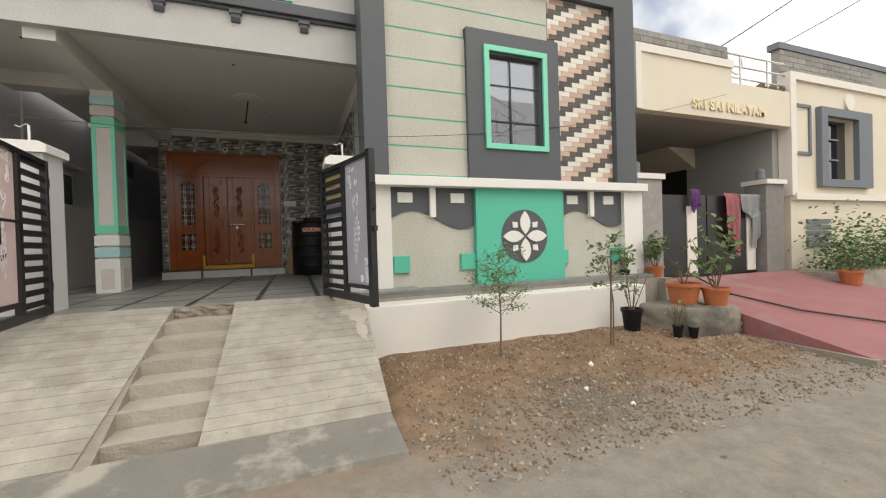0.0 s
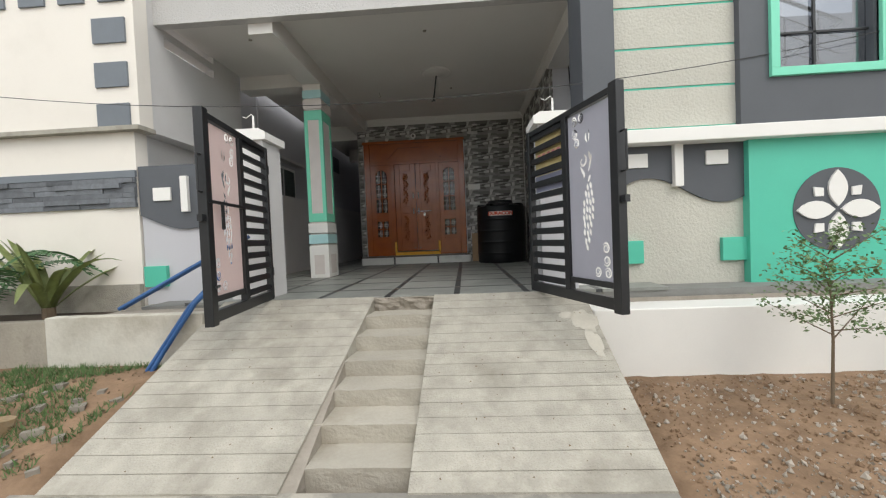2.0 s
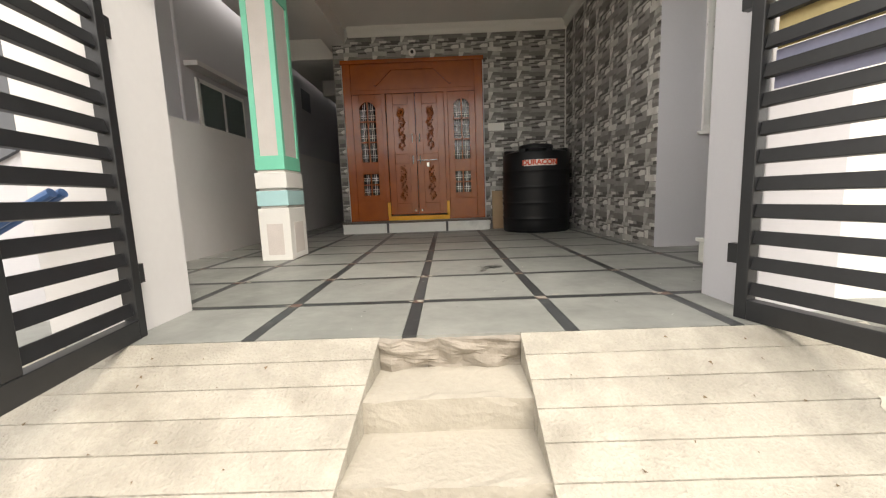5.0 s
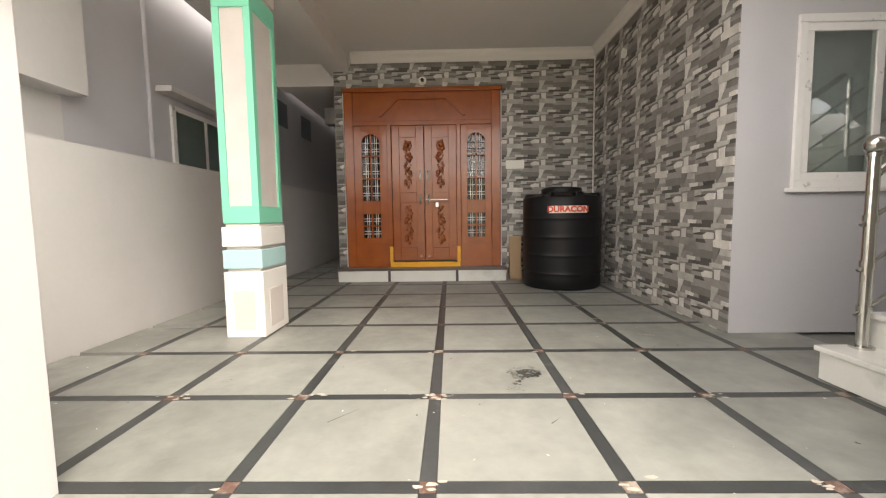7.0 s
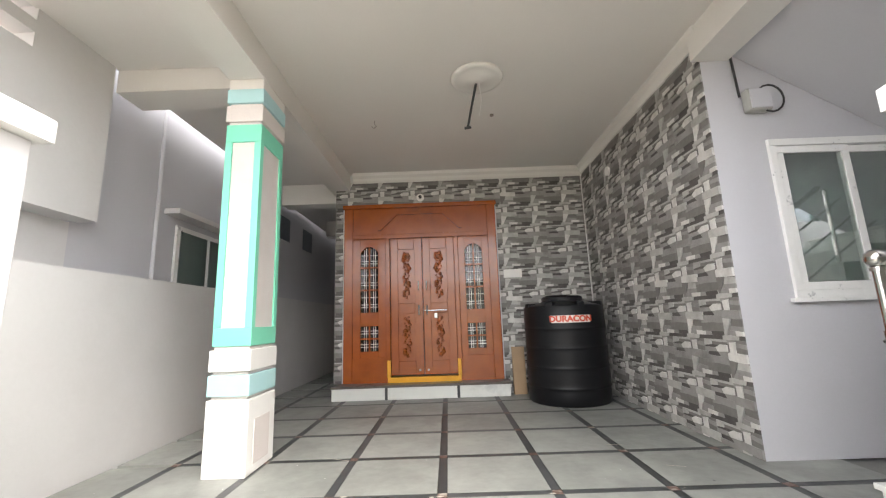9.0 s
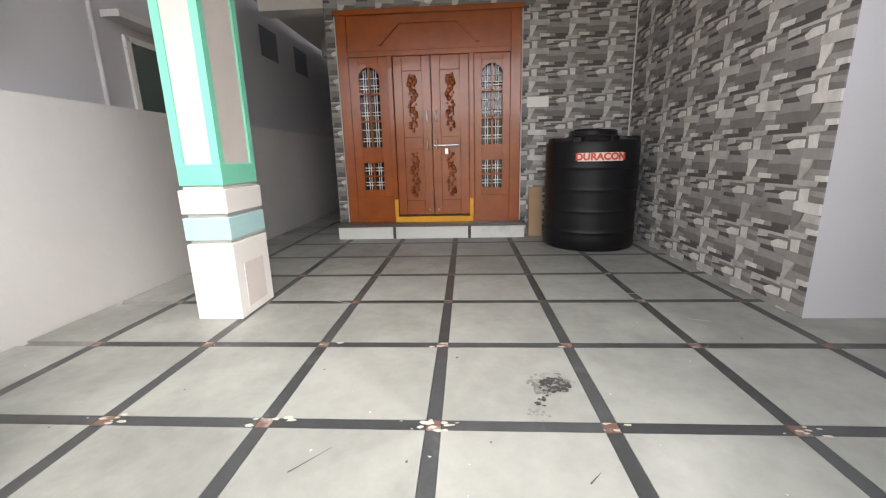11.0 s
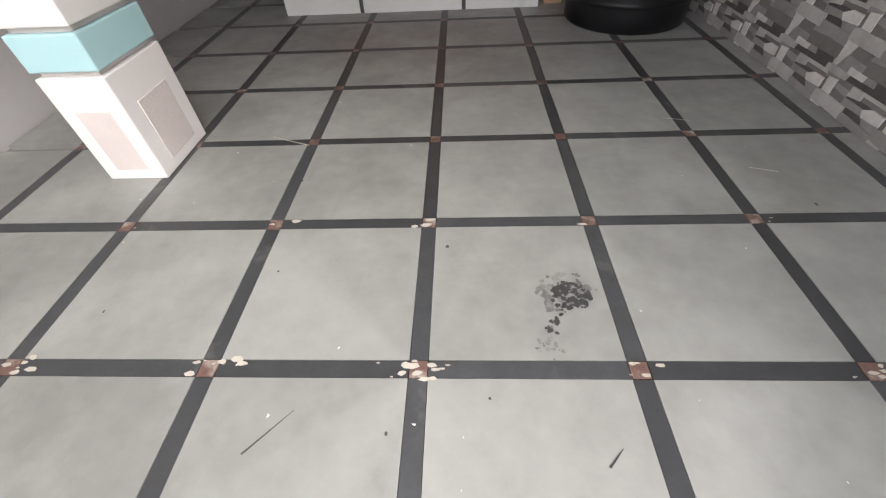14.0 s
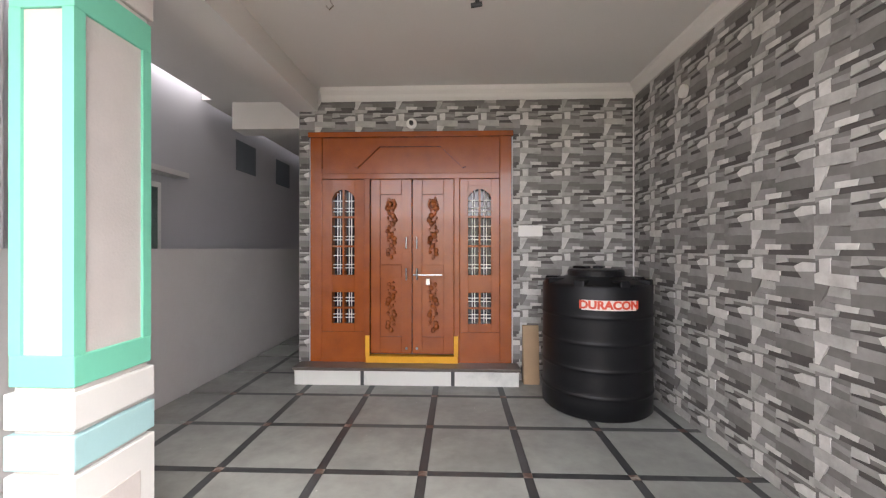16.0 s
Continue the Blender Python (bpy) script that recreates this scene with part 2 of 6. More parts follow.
M_GLASS = glass_material("window_glass", (0.90, 0.95, 0.93), 0.03, 0.26)
M_PALEGLASS = glass_material("coated_glass", (0.50, 0.52, 0.55), 0.05, 0.14)
M_DARKGREEN = glass_material("tinted_green_glass", (0.40, 0.48, 0.46), 0.02, 0.12)
M_DARKGLASS = glass_material("dark_glass", (0.03, 0.034, 0.09), 0.02, 0.06)


def ground_material():
    m = material("earth_and_road", (0.30, 0.25, 0.19), 0.95, vary=0.3, scale=1.2, bump=0.8, grain=35)
    n, l = m.node_tree.nodes, m.node_tree.links
    b = n["Principled BSDF"]
    geo = n.new("ShaderNodeNewGeometry")
    sep = n.new("ShaderNodeSeparateXYZ")
    l.new(geo.outputs["Position"], sep.inputs[0])
    nz = n.new("ShaderNodeTexNoise")
    nz.inputs["Scale"].default_value, nz.inputs["Detail"].default_value = 1.1, 6
    l.new(geo.outputs["Position"], nz.inputs["Vector"])
    ma = n.new("ShaderNodeMath")
    ma.operation = "MULTIPLY_ADD"
    l.new(nz.outputs["Fac"], ma.inputs[0])
    ma.inputs[1].default_value = 2.2
    l.new(sep.outputs["Y"], ma.inputs[2])
    mr = n.new("ShaderNodeMapRange")
    mr.inputs["From Min"].default_value, mr.inputs["From Max"].default_value = -3.1, -2.2
    l.new(ma.outputs[0], mr.inputs["Value"])
    fine = n.new("ShaderNodeTexNoise")
    fine.inputs["Scale"].default_value, fine.inputs["Detail"].default_value, fine.inputs["Roughness"].default_value = 5.0, 10, 0.75
    l.new(geo.outputs["Position"], fine.inputs["Vector"])
    road = n.new("ShaderNodeValToRGB")
    road.color_ramp.elements[0].color, road.color_ramp.elements[1].color = (0.175, 0.158, 0.132, 1), (0.285, 0.262, 0.225, 1)
    l.new(fine.outputs["Fac"], road.inputs["Fac"])
    road.color_ramp.elements[0].position, road.color_ramp.elements[1].position = 0.32, 0.68
    earth = n.new("ShaderNodeValToRGB")
    earth.color_ramp.elements[0].color, earth.color_ramp.elements[1].color = (0.125, 0.078, 0.045, 1), (0.29, 0.19, 0.118, 1)
    n2 = n.new("ShaderNodeTexNoise")
    n2.inputs["Scale"].default_value, n2.inputs["Detail"].default_value = 3.0, 9
    n2.inputs["Roughness"].default_value = 0.7
    l.new(geo.outputs["Position"], n2.inputs["Vector"])
    l.new(n2.outputs["Fac"], earth.inputs["Fac"])
    earth.color_ramp.elements[0].position, earth.color_ramp.elements[1].position = 0.3, 0.7
    mx = n.new("ShaderNodeMix")
    mx.data_type = "RGBA"
    l.new(mr.outputs["Result"], mx.inputs["Factor"])
    l.new(road.outputs["Color"], mx.inputs["A"])
    l.new(earth.outputs["Color"], mx.inputs["B"])
    l.new(mx.outputs["Result"], b.inputs["Base Color"])
    return m


M_GROUND = ground_material()


# ---- mesh helpers ----
from mathutils.geometry import delaunay_2d_cdt


def box(bm, x0, x1, y0, y1, z0, z1, bevel=0.0):
    m = Matrix.Translation(((x0 + x1) / 2, (y0 + y1) / 2, (z0 + z1) / 2)) @ Matrix.Diagonal((abs(x1 - x0), abs(y1 - y0), abs(z1 - z0), 1))
    vs = bmesh.ops.create_cube(bm, size=1, matrix=m)["verts"]
    if bevel:
        es = list({e for v in vs for e in v.link_edges})
        bmesh.ops.bevel(bm, geom=es, offset=bevel, segments=2, affect="EDGES", profile=0.5)
    return bm


def boxes(*rows, bevel=0.0):
    bm = bmesh.new()
    for r in rows:
        box(bm, *r, bevel=bevel)
    return bm


def cyl(bm, p, q, r, r2=None, seg=16):
    p, q = Vector(p), Vector(q)
    d = q - p
    m = Matrix.Translation((p + q) / 2) @ d.to_track_quat("Z", "Y").to_matrix().to_4x4()
    bmesh.ops.create_cone(bm, cap_ends=True, segments=seg, radius1=r, radius2=r if r2 is None else r2, depth=d.length, matrix=m)
    return bm


def rod(p, q, r, seg=12):
    return cyl(bmesh.new(), p, q, r, seg=seg)


def ball(bm, c, r, seg=16):
    bmesh.ops.create_uvsphere(bm, u_segments=seg, v_segments=seg // 2, radius=r, matrix=Matrix.Translation(c))
    return bm


def prism(bm, outline, axis, a, b):
    """Extrude a closed outline of 2D points along an axis from a to b."""
    def at(u, v, w):
        return {"x": (w, u, v), "y": (u, w, v), "z": (u, v, w)}[axis]
    lo = [bm.verts.new(at(u, v, a)) for u, v in outline]
    hi = [bm.verts.new(at(u, v, b)) for u, v in outline]
    n = len(outline)
    faces = [bm.faces.new(lo), bm.faces.new(hi)]
    for i in range(n):
        faces.append(bm.faces.new((lo[i], lo[(i + 1) % n], hi[(i + 1) % n], hi[i])))
    bmesh.ops.recalc_face_normals(bm, faces=faces)
    return bm


def lathe(profile, seg=40):
    """A solid of revolution about z from (radius, height) rows."""
    bm = bmesh.new()
    rings = []
    for r, z in profile:
        if r < 1e-5:
            rings.append([bm.verts.new((0, 0, z))])
        else:
            rings.append([bm.verts.new((r * math.cos(2 * math.pi * i / seg), r * math.sin(2 * math.pi * i / seg), z)) for i in range(seg)])
    for a, b in zip(rings, rings[1:]):
        for i in range(seg):
            j = (i + 1) % seg
            q = [a[i % len(a)], a[j % len(a)], b[j % len(b)], b[i % len(b)]]
            q = [v for k, v in enumerate(q) if v not in q[:k]]
            if len(q) > 2:
                bm.faces.new(q)
    bmesh.ops.recalc_face_normals(bm, faces=bm.faces[:])
    return bm


def mesh_of(bm, mtl, smooth=False):
    me = bpy.data.meshes.new("mesh")
    bm.to_mesh(me)
    bm.free()
    me.materials.append(mtl)
    if smooth:
        for p in me.polygons:
            p.use_smooth = True
    return me


def part(name, bm, mtl, parent, label="", smooth=False):
    ob = new(name, mesh_of(bm, mtl, smooth))
    ob.parent = parent
    if label:
        ob["label"] = label
    return ob


def thing(name, label, category, group="", kind="", at=(0, 0, 0), turn=0):
    ob = new(name)
    ob.matrix_world = pose(*at, 0, 0, turn)
    ob.empty_display_size = 0.2
    return tagged(ob, label, category, group, kind)


def solid(name, bm, mtl, label, category, kind="", smooth=False, group=""):
    return tagged(new(name, mesh_of(bm, mtl, smooth)), label, category, group, kind)


def tube(points, r, seg=10):
    """A bent round tube as one skin swept along its points."""
    pts = [Vector(p) for p in points]
    bm = bmesh.new()
    rings = []
    side = None
    for i, p in enumerate(pts):
        d = (pts[min(i + 1, len(pts) - 1)] - pts[max(i - 1, 0)])
        d = d.normalized() if d.length > 1e-6 else (pts[1] - pts[0]).normalized()
        if side is None:
            side = d.orthogonal().normalized()
        side = (side - d * side.dot(d)).normalized()
        up = d.cross(side)
        rings.append([bm.verts.new(p + (side * math.cos(q) + up * math.sin(q)) * r) for q in [2 * math.pi * k / seg for k in range(seg)]])
    for g, h in zip(rings, rings[1:]):
        for k in range(seg):
            bm.faces.new((g[k], g[(k + 1) % seg], h[(k + 1) % seg], h[k]))
    bm.faces.new(rings[0][::-1])
    bm.faces.new(rings[-1])
    bmesh.ops.recalc_face_normals(bm, faces=bm.faces[:])
    return bm


# ---- ground ----
def ground_height(x, y):
    def ease(a, b, v):
        u = min(1, max(0, (v - a) / (b - a)))
        return u * u * (3 - 2 * u)
    z = -0.95
    right = ease(1.6, 2.3, x) * (1 - ease(6.8, 8.2, x))
    z += 0.19 * right * ease(-4.0, -2.0, y)
    left = 1 - ease(-2.0, -1.65, x)
    z += 0.40 * left * ease(-3.8, -1.9, y)
    near = max(0, 1 - max(abs(x), abs(y + 3)) / 14)
    rough = 0.3 + 0.7 * max(right, left) * ease(-4.6, -3.0, y)
    z += near * rough * (0.05 * noise.noise((x * 1.3, y * 1.3, 0)) + 0.03 * noise.noise((x * 5, y * 5, 3)))
    return z


def spaced(lo, hi, step, far):
    v = [lo + step * i for i in range(int(round((hi - lo) / step)) + 1)]
    d, a, b = step, lo, hi
    while b < far:
        d *= 1.5
        a, b = a - d, b + d
        v = [a] + v + [b]
    return v


gx, gy = spaced(-7, 11, 0.12, 400), spaced(-8.5, -1.5, 0.12, 400)
verts = [(x, y, ground_height(x, y)) for y in gy for x in gx]
nx = len(gx)
faces = [(j * nx + i, j * nx + i + 1, (j + 1) * nx + i + 1, (j + 1) * nx + i) for j in range(len(gy) - 1) for i in range(nx - 1)]
gm = bpy.data.meshes.new("ground")
gm.from_pydata(verts, [], faces)
gm.materials.append(M_GROUND)
for p in gm.polygons:
    p.use_smooth = True
tagged(new("ground", gm), "brown earth and pale dusty unpaved road surface", "ground", kind="structure")

# ---- house structure ----
FRONT, WALL_Y, BACK = -1.3, -0.9, 4.15
LEFT, RIGHT = -2.69, 2.32

floor = solid("floor", boxes((-2.69, 7.2, -1.28, 12.0, -0.6, -0.03)), M_GROUT, "grey stone porch floor with dark strips", "floor", "structure")

ceiling = solid("ceiling", boxes((-2.90, 2.56, -0.49, 4.4, 3.46, 3.75), (-3.03, -1.72, 4.4, 12.0, 3.46, 3.75)), M_CEIL, "off-white painted porch ceiling", "ceiling", "structure")

# back wall with the doorway
DX0, DX1, DZ0, DZ1 = -1.52, 0.88, 0.20, 2.92
wall_back = solid("wall_back", boxes((-1.66, DX0, BACK, BACK + 0.25, 0, 3.5), (DX1, RIGHT, BACK, BACK + 0.25, 0, 3.5), (DX0, DX1, BACK, BACK + 0.25, DZ1, 3.5), (DX0, DX1, BACK, BACK + 0.25, -0.02, DZ0)), M_INNER, "house wall clad in grey split-stone tiles", "wall", "structure")
wall_right = solid("wall_right", boxes((RIGHT, RIGHT + 0.23, 1.11, BACK + 0.25, 0, 3.5)), M_LAV, "porch side wall clad in grey split-stone tiles", "wall", "structure")
solid("roof_terrace", boxes((2.56, 7.05, 1.34, 12.0, 3.5, 3.75), (-1.72, 2.56, 4.4, 12.0, 3.5, 3.75)), M_CEMENT, "bare cement roof terrace of the house", "roof", "structure")
wall_passage = solid("wall_passage", boxes((-1.66, -1.43, BACK + 0.25, 12, 0, 3.5)), M_INNER, "plain grey side wall of the house", "wall", "structure")
wall_end = solid("wall_end", boxes((-2.9, -1.43, 12.0, 12.2, 0, 3.5)), M_INNER, "plain grey wall at the end of the passage", "wall", "structure")

# beams and fascia
beam_bm = boxes((-1.75, -1.44, -0.5, 12.0, 3.20, 3.5))
box(beam_bm, -2.90, -1.73, 1.30, 1.62, 3.24, 3.5)
box(beam_bm, -2.69, -1.75, 4.5, 4.8, 3.11, 3.5)
box(beam_bm, -2.69, -1.75, 7.0, 7.3, 3.11, 3.5)
solid("beam_left", beam_bm, M_CEIL, "off-white painted concrete beams", "beam", "structure")
solid("beam_right", boxes((2.24, 2.56, -0.60, 1.108, 3.19, 3.5)), M_CEIL, "off-white painted concrete beam", "beam", "structure")
front_slab = solid("front_fascia", boxes((-2.95, 2.2, -0.62, -0.5, 3.33, 4.06)), M_FASCIA, "light grey textured slab fascia", "fascia", "structure")
solid("trim_cornice", prism(prism(bmesh.new(), [(4.15, 3.31), (4.15, 3.47), (4.05, 3.47), (4.055, 3.41), (4.09, 3.375), (4.10, 3.34), (4.12, 3.31)], "x", -1.38, 2.32), [(2.32, 3.33), (2.32, 3.47), (2.22, 3.47), (2.225, 3.43), (2.26, 3.395), (2.285, 3.33)], "y", 1.0, 4.08), M_CEIL, "white plaster cornice moulding", "trim", "structure")

moulding = solid("fascia_moulding", boxes((-2.99, 2.2, -0.72, -0.55, 3.87, 4.02), (-2.97, 2.2, -0.67, -0.55, 3.83, 3.87), bevel=0.008), M_DARK, "slate-painted horizontal moulding", "trim", "structure")


def bracket(x):
    t = thing("bracket", "slate-painted little moulding bracket under the ledge", "bracket", "brackets under the fascia", at=(x, -0.62, 3.83))
    part("cap", boxes((-0.075, 0.075, -0.075, 0.0, -0.055, 0.0), bevel=0.005), M_DARK, t)
    part("body", prism(bmesh.new(), [(0, -0.055), (-0.06, -0.055), (-0.06, -0.10), (-0.03, -0.15), (0, -0.15)], "x", -0.055, 0.055), M_DARK, t)
    return t


first = bracket(-2.11)
for x in (-1.23, -0.34, 0.53, 1.40):
    copy_thing(first, pose(x, -0.62, 3.83))

# roof parapet with steel railing
parapet = thing("roof_parapet", "light grey textured parapet with mint-green edging", "parapet", kind="structure")
part("wall", boxes((-2.9, -1.30, -0.60, -0.45, 4.06, 4.9)), M_FASCIA, parapet)
part("wall", boxes((1.24, 2.2, -0.60, -0.45, 4.06, 4.9)), M_FASCIA, parapet)
part("sill", boxes((-1.30, 1.24, -0.60, -0.45, 4.06, 4.10)), M_FASCIA, parapet)
part("edging", boxes((-2.92, -1.22, -0.625, -0.43, 4.87, 4.94), (-1.31, -1.22, -0.625, -0.43, 4.17, 4.87), (-1.31, 1.25, -0.63, -0.43, 4.10, 4.17), (1.16, 1.25, -0.625, -0.43, 4.17, 4.87), (1.16, 2.2, -0.625, -0.43, 4.87, 4.94)), M_MINT, parapet, "mint-green painted edging")
rail = thing("roof_railing", "stainless steel roof railing between parapet walls", "railing")
for z, r in ((4.84, 0.022), (4.68, 0.012), (4.52, 0.012), (4.35, 0.012)):
    part("rail", rod((-1.22, -0.53, z), (1.16, -0.53, z), r), M_STEEL, rail)
for x in (-0.42, 0.40):
    part("post", rod((x, -0.53, 4.17), (x, -0.53, 4.84), 0.02), M_STEEL, rail)

# ---- front facade above the compound wall ----
TOP = 5.0
facade = thing("facade_wall", "beige textured facade with slate frame and green grooves", "wall", kind="structure")
WX0, WX1, WZ0, WZ1 = 4.09, 5.07, 2.17, 3.61
part("core", boxes((2.46, WX0, -0.97, -0.80, 1.62, TOP), (WX1, 6.60, -0.97, -0.80, 1.62, TOP), (WX0, WX1, -0.97, -0.80, 1.62, WZ0), (WX0, WX1, -0.97, -0.80, WZ1, TOP)), M_INNER, facade)
zs = [1.645, 2.07, 2.49, 2.92, 3.35, 3.78, 4.22, 4.68]
for a, b in zip(zs, zs[1:]):
    if b < 4.0:
        part("panel", boxes((2.47, 3.72, -0.992, -0.97, a + 0.012, b - 0.012)), M_BEIGE, facade)
    elif a < 3.9:
        part("panel", boxes((2.47, 3.70, -0.992, -0.97, a + 0.012, b - 0.012), (3.70, 5.24, -0.992, -0.97, 3.93, b - 0.012)), M_BEIGE, facade)
    else:
        part("panel", boxes((2.47, 5.24, -0.992, -0.97, a + 0.012, b - 0.012)), M_BEIGE, facade)
for z in zs[:-1]:
    part("groove", boxes((2.47, 3.72 if z < 3.9 else 5.22, -0.984, -0.97, z - 0.012, z + 0.012)), M_TEAL, facade, "green painted groove")
part("frame_post", boxes((2.12, 2.46, -1.09, -0.62, 1.62, TOP), bevel=0.006), M_DARK, facade, "slate-painted frame post")
part("frame_post", boxes((6.60, 7.05, -1.09, -0.80, 1.62, TOP), bevel=0.006), M_DARK, facade, "slate-painted frame post")
part("frame_top", boxes((2.46, 6.60, -1.09, -0.80, 4.72, TOP)), M_DARK, facade, "slate-painted top band")
part("window_surround", boxes((3.72, WX0, -1.07, -0.97, 1.62, 3.93), (WX1, 5.40, -1.07, -0.97, 1.62, 3.93), (WX0, WX1, -1.07, -0.97, 1.62, WZ0), (WX0, WX1, -1.07, -0.97, WZ1, 3.93)), M_DARK, facade, "raised slate window surround")
part("facade_side", boxes((6.9, 7.05, -0.80, 8.0, -0.1, 3.5)), M_INNER, facade)

win = thing("window_1", "stairwell window opening with mint frame and black bars", "window", kind="structure")
for r in ((WX0 - 0.085, WX1 + 0.085, -1.11, -1.05, WZ1, WZ1 + 0.085), (WX0 - 0.085, WX1 + 0.085, -1.11, -1.05, WZ0 - 0.085, WZ0), (WX0 - 0.085, WX0, -1.11, -1.05, WZ0, WZ1), (WX1, WX1 + 0.085, -1.11, -1.05, WZ0, WZ1)):
    part("frame", boxes(r, bevel=0.004), M_MINT, win)
part("reveal", boxes((WX0, WX0 + 0.03, -1.05, -0.96, WZ0, WZ1), (WX1 - 0.03, WX1, -1.05, -0.96, WZ0, WZ1), (WX0, WX1, -1.05, -0.96, WZ1 - 0.03, WZ1)), M_DARK, win, "slate-painted reveal")
part("bar", boxes((4.50, 4.525, -1.0, -0.98, WZ0, WZ1)), M_IRON, win, "thin black bar")
for z in (2.55, 3.12):
    part("bar", boxes((WX0, WX1, -1.0, -0.98, z - 0.01, z + 0.01)), M_IRON, win, "thin black bar")

part("pane", boxes((WX0, WX1, -0.972, -0.967, WZ0, WZ1)), M_PALEGLASS, win)

# stair railing close behind the window
inner_rail = thing("inner_stair_railing", "stainless steel stair railing close behind the window", "railing", at=(WX0, -0.93, WZ0))
ww, wh = WX1 - WX0, WZ1 - WZ0
part("handrail", rod((0.0, 0, 0.58 * wh), (0.76 * ww, 0, 0.35 * wh), 0.02), M_STEEL, inner_rail)
part("handrail", rod((0.76 * ww, 0, 0.35 * wh), (0.06 * ww, 0, 0.04 * wh), 0.02), M_STEEL, inner_rail)
for k in (1, 2, 3):
    part("rail", rod((0.0, 0.025, (0.58 - 0.115 * k) * wh), (0.76 * ww, 0.025, (0.35 - 0.115 * k) * wh), 0.009), M_STEEL, inner_rail)
for u in (0.22, 0.56):
    part("post", rod((u * ww, 0.045, 0.0), (u * ww, 0.045, 0.40 * wh), 0.013), M_STEEL, inner_rail)

# diagonal facade tiles
tile_panel = thing("tile_panel", "stepped diagonal charcoal, white and pink tile cladding", "cladding", kind="structure")
TL, TH = 0.27, 0.085
tile_meshes = {}
for row in range(36):
    z = 1.64 + row * TH
    shift = row * 0.16
    k = int(math.floor((5.42 - shift) / TL)) - 1
    while True:
        a, b = shift + k * TL, shift + (k + 1) * TL
        if a > 6.60:
            break
        lo, hi = max(a, 5.41 if z < 3.93 else 5.26), min(b, 6.595)
        if hi - lo > 0.02:
            kind = k % 3
            key = (round(hi - lo, 2), kind)
            if key not in tile_meshes:
                tile_meshes[key] = mesh_of(boxes((0, hi - lo - 0.004, -0.014, 0, 0, TH - 0.004)), (M_TDARK, M_TWHITE, M_TPINK)[kind])
            ob = new("tile", tile_meshes[key])
            ob.parent = tile_panel
            ob.location = (lo, -0.972 - 0.004 * random.random(), z)
        k += 1

# ---- compound wall ----
compound = thing("compound_wall", "grey compound wall with slate waves and green panel", "wall", kind="structure")
part("core", boxes((2.0, 7.28, -0.88, -0.70, -0.2, 1.48)), M_BEIGE, compound, "grey textured render")
part("cap", boxes((1.98, 7.30, -1.10, -0.62, 1.48, 1.62), bevel=0.008), M_WHITE, compound, "white painted coping")
part("end_post", boxes((2.02, 2.50, -0.96, -0.86, -0.14, 1.48)), M_WHITE, compound, "white painted end post")
part("end_post", boxes((6.84, 7.28, -0.98, -0.86, -0.14, 1.48)), M_WHITE, compound, "white painted end post")
part("green_panel", boxes((3.85, 5.50, -0.98, -0.88, -0.15, 1.48)), M_TEAL, compound, "green painted panel")


def wave(x0, x1, flip=False):
    """Slate band with a wavy lower edge between x0 and x1."""
    pts = [(x0, 1.48), (x1, 1.48)]
    n = 28
    for i in range(n + 1):
        u = 1 - i / n
        x = x0 + (x1 - x0) * u
        w = 1 - u if flip else u
        z = 0.99 + 0.145 * math.cos(2 * math.pi * (w * 0.86 - 0.22))
        pts.append((x, z))
    return prism(bmesh.new(), pts, "y", -0.905, -0.86)


part("wave_band", wave(2.50, 3.85), M_DARK, compound, "slate wavy band")
part("wave_band", wave(5.50, 6.84), M_DARK, compound, "slate wavy band")
for x in (2.61, 3.45, 5.62, 6.42):
    part("inset_block", boxes((x, x + 0.23, -0.925, -0.86, 1.25, 1.40), bevel=0.004), M_WHITE, compound, "white painted block")
for x in (3.10, 6.08):
    part("fin", boxes((x, x + 0.09, -0.97, -0.86, 1.03, 1.48), bevel=0.004), M_WHITE, compound, "white painted fin")
for x0, x1 in ((2.53, 2.77), (3.60, 3.86), (5.48, 5.62), (6.58, 6.82)):
    part("green_block", boxes((x0, x1, -0.93, -0.86, 0.21, 0.46), bevel=0.004), M_TEAL, compound, "green painted block")

# flower medallion
flower = thing("flower_medallion", "round slate medallion with white four-petal flower", "ornament", at=(4.72, -0.98, 0.71))
bm = bmesh.new()
cyl(bm, (0, 0.02, 0), (0, -0.008, 0), 0.435, seg=48)
part("disc", bm, M_DARK, flower)


def petal(a, length, width, r0):
    pts = []
    for i in range(12):
        u = i / 12 * 2
        s = 1 if u < 1 else -1
        v = u if u < 1 else 2 - u
        pts.append((r0 + length * v, s * width * math.sin(math.pi * v) ** 0.8 if 0 < v < 1 else 0))
    c, s_ = math.cos(a), math.sin(a)
    return prism(bmesh.new(), [(x * c - y * s_, x * s_ + y * c) for x, y in pts], "y", -0.03, 0.0)


for i in range(4):
    part("petal", petal(math.pi / 2 * i, 0.38, 0.095, 0.03), M_WHITE, flower, "white petal")
    a = math.pi / 2 * i + math.pi / 4
    pts = [(0.2, 0), (0.26, 0.06), (0.34, 0), (0.26, -0.06)]
    part("petal_tip", prism(bmesh.new(), [(x * math.cos(a) - y * math.sin(a), x * math.sin(a) + y * math.cos(a)) for x, y in pts], "y", -0.025, 0.0), M_WHITE, flower)

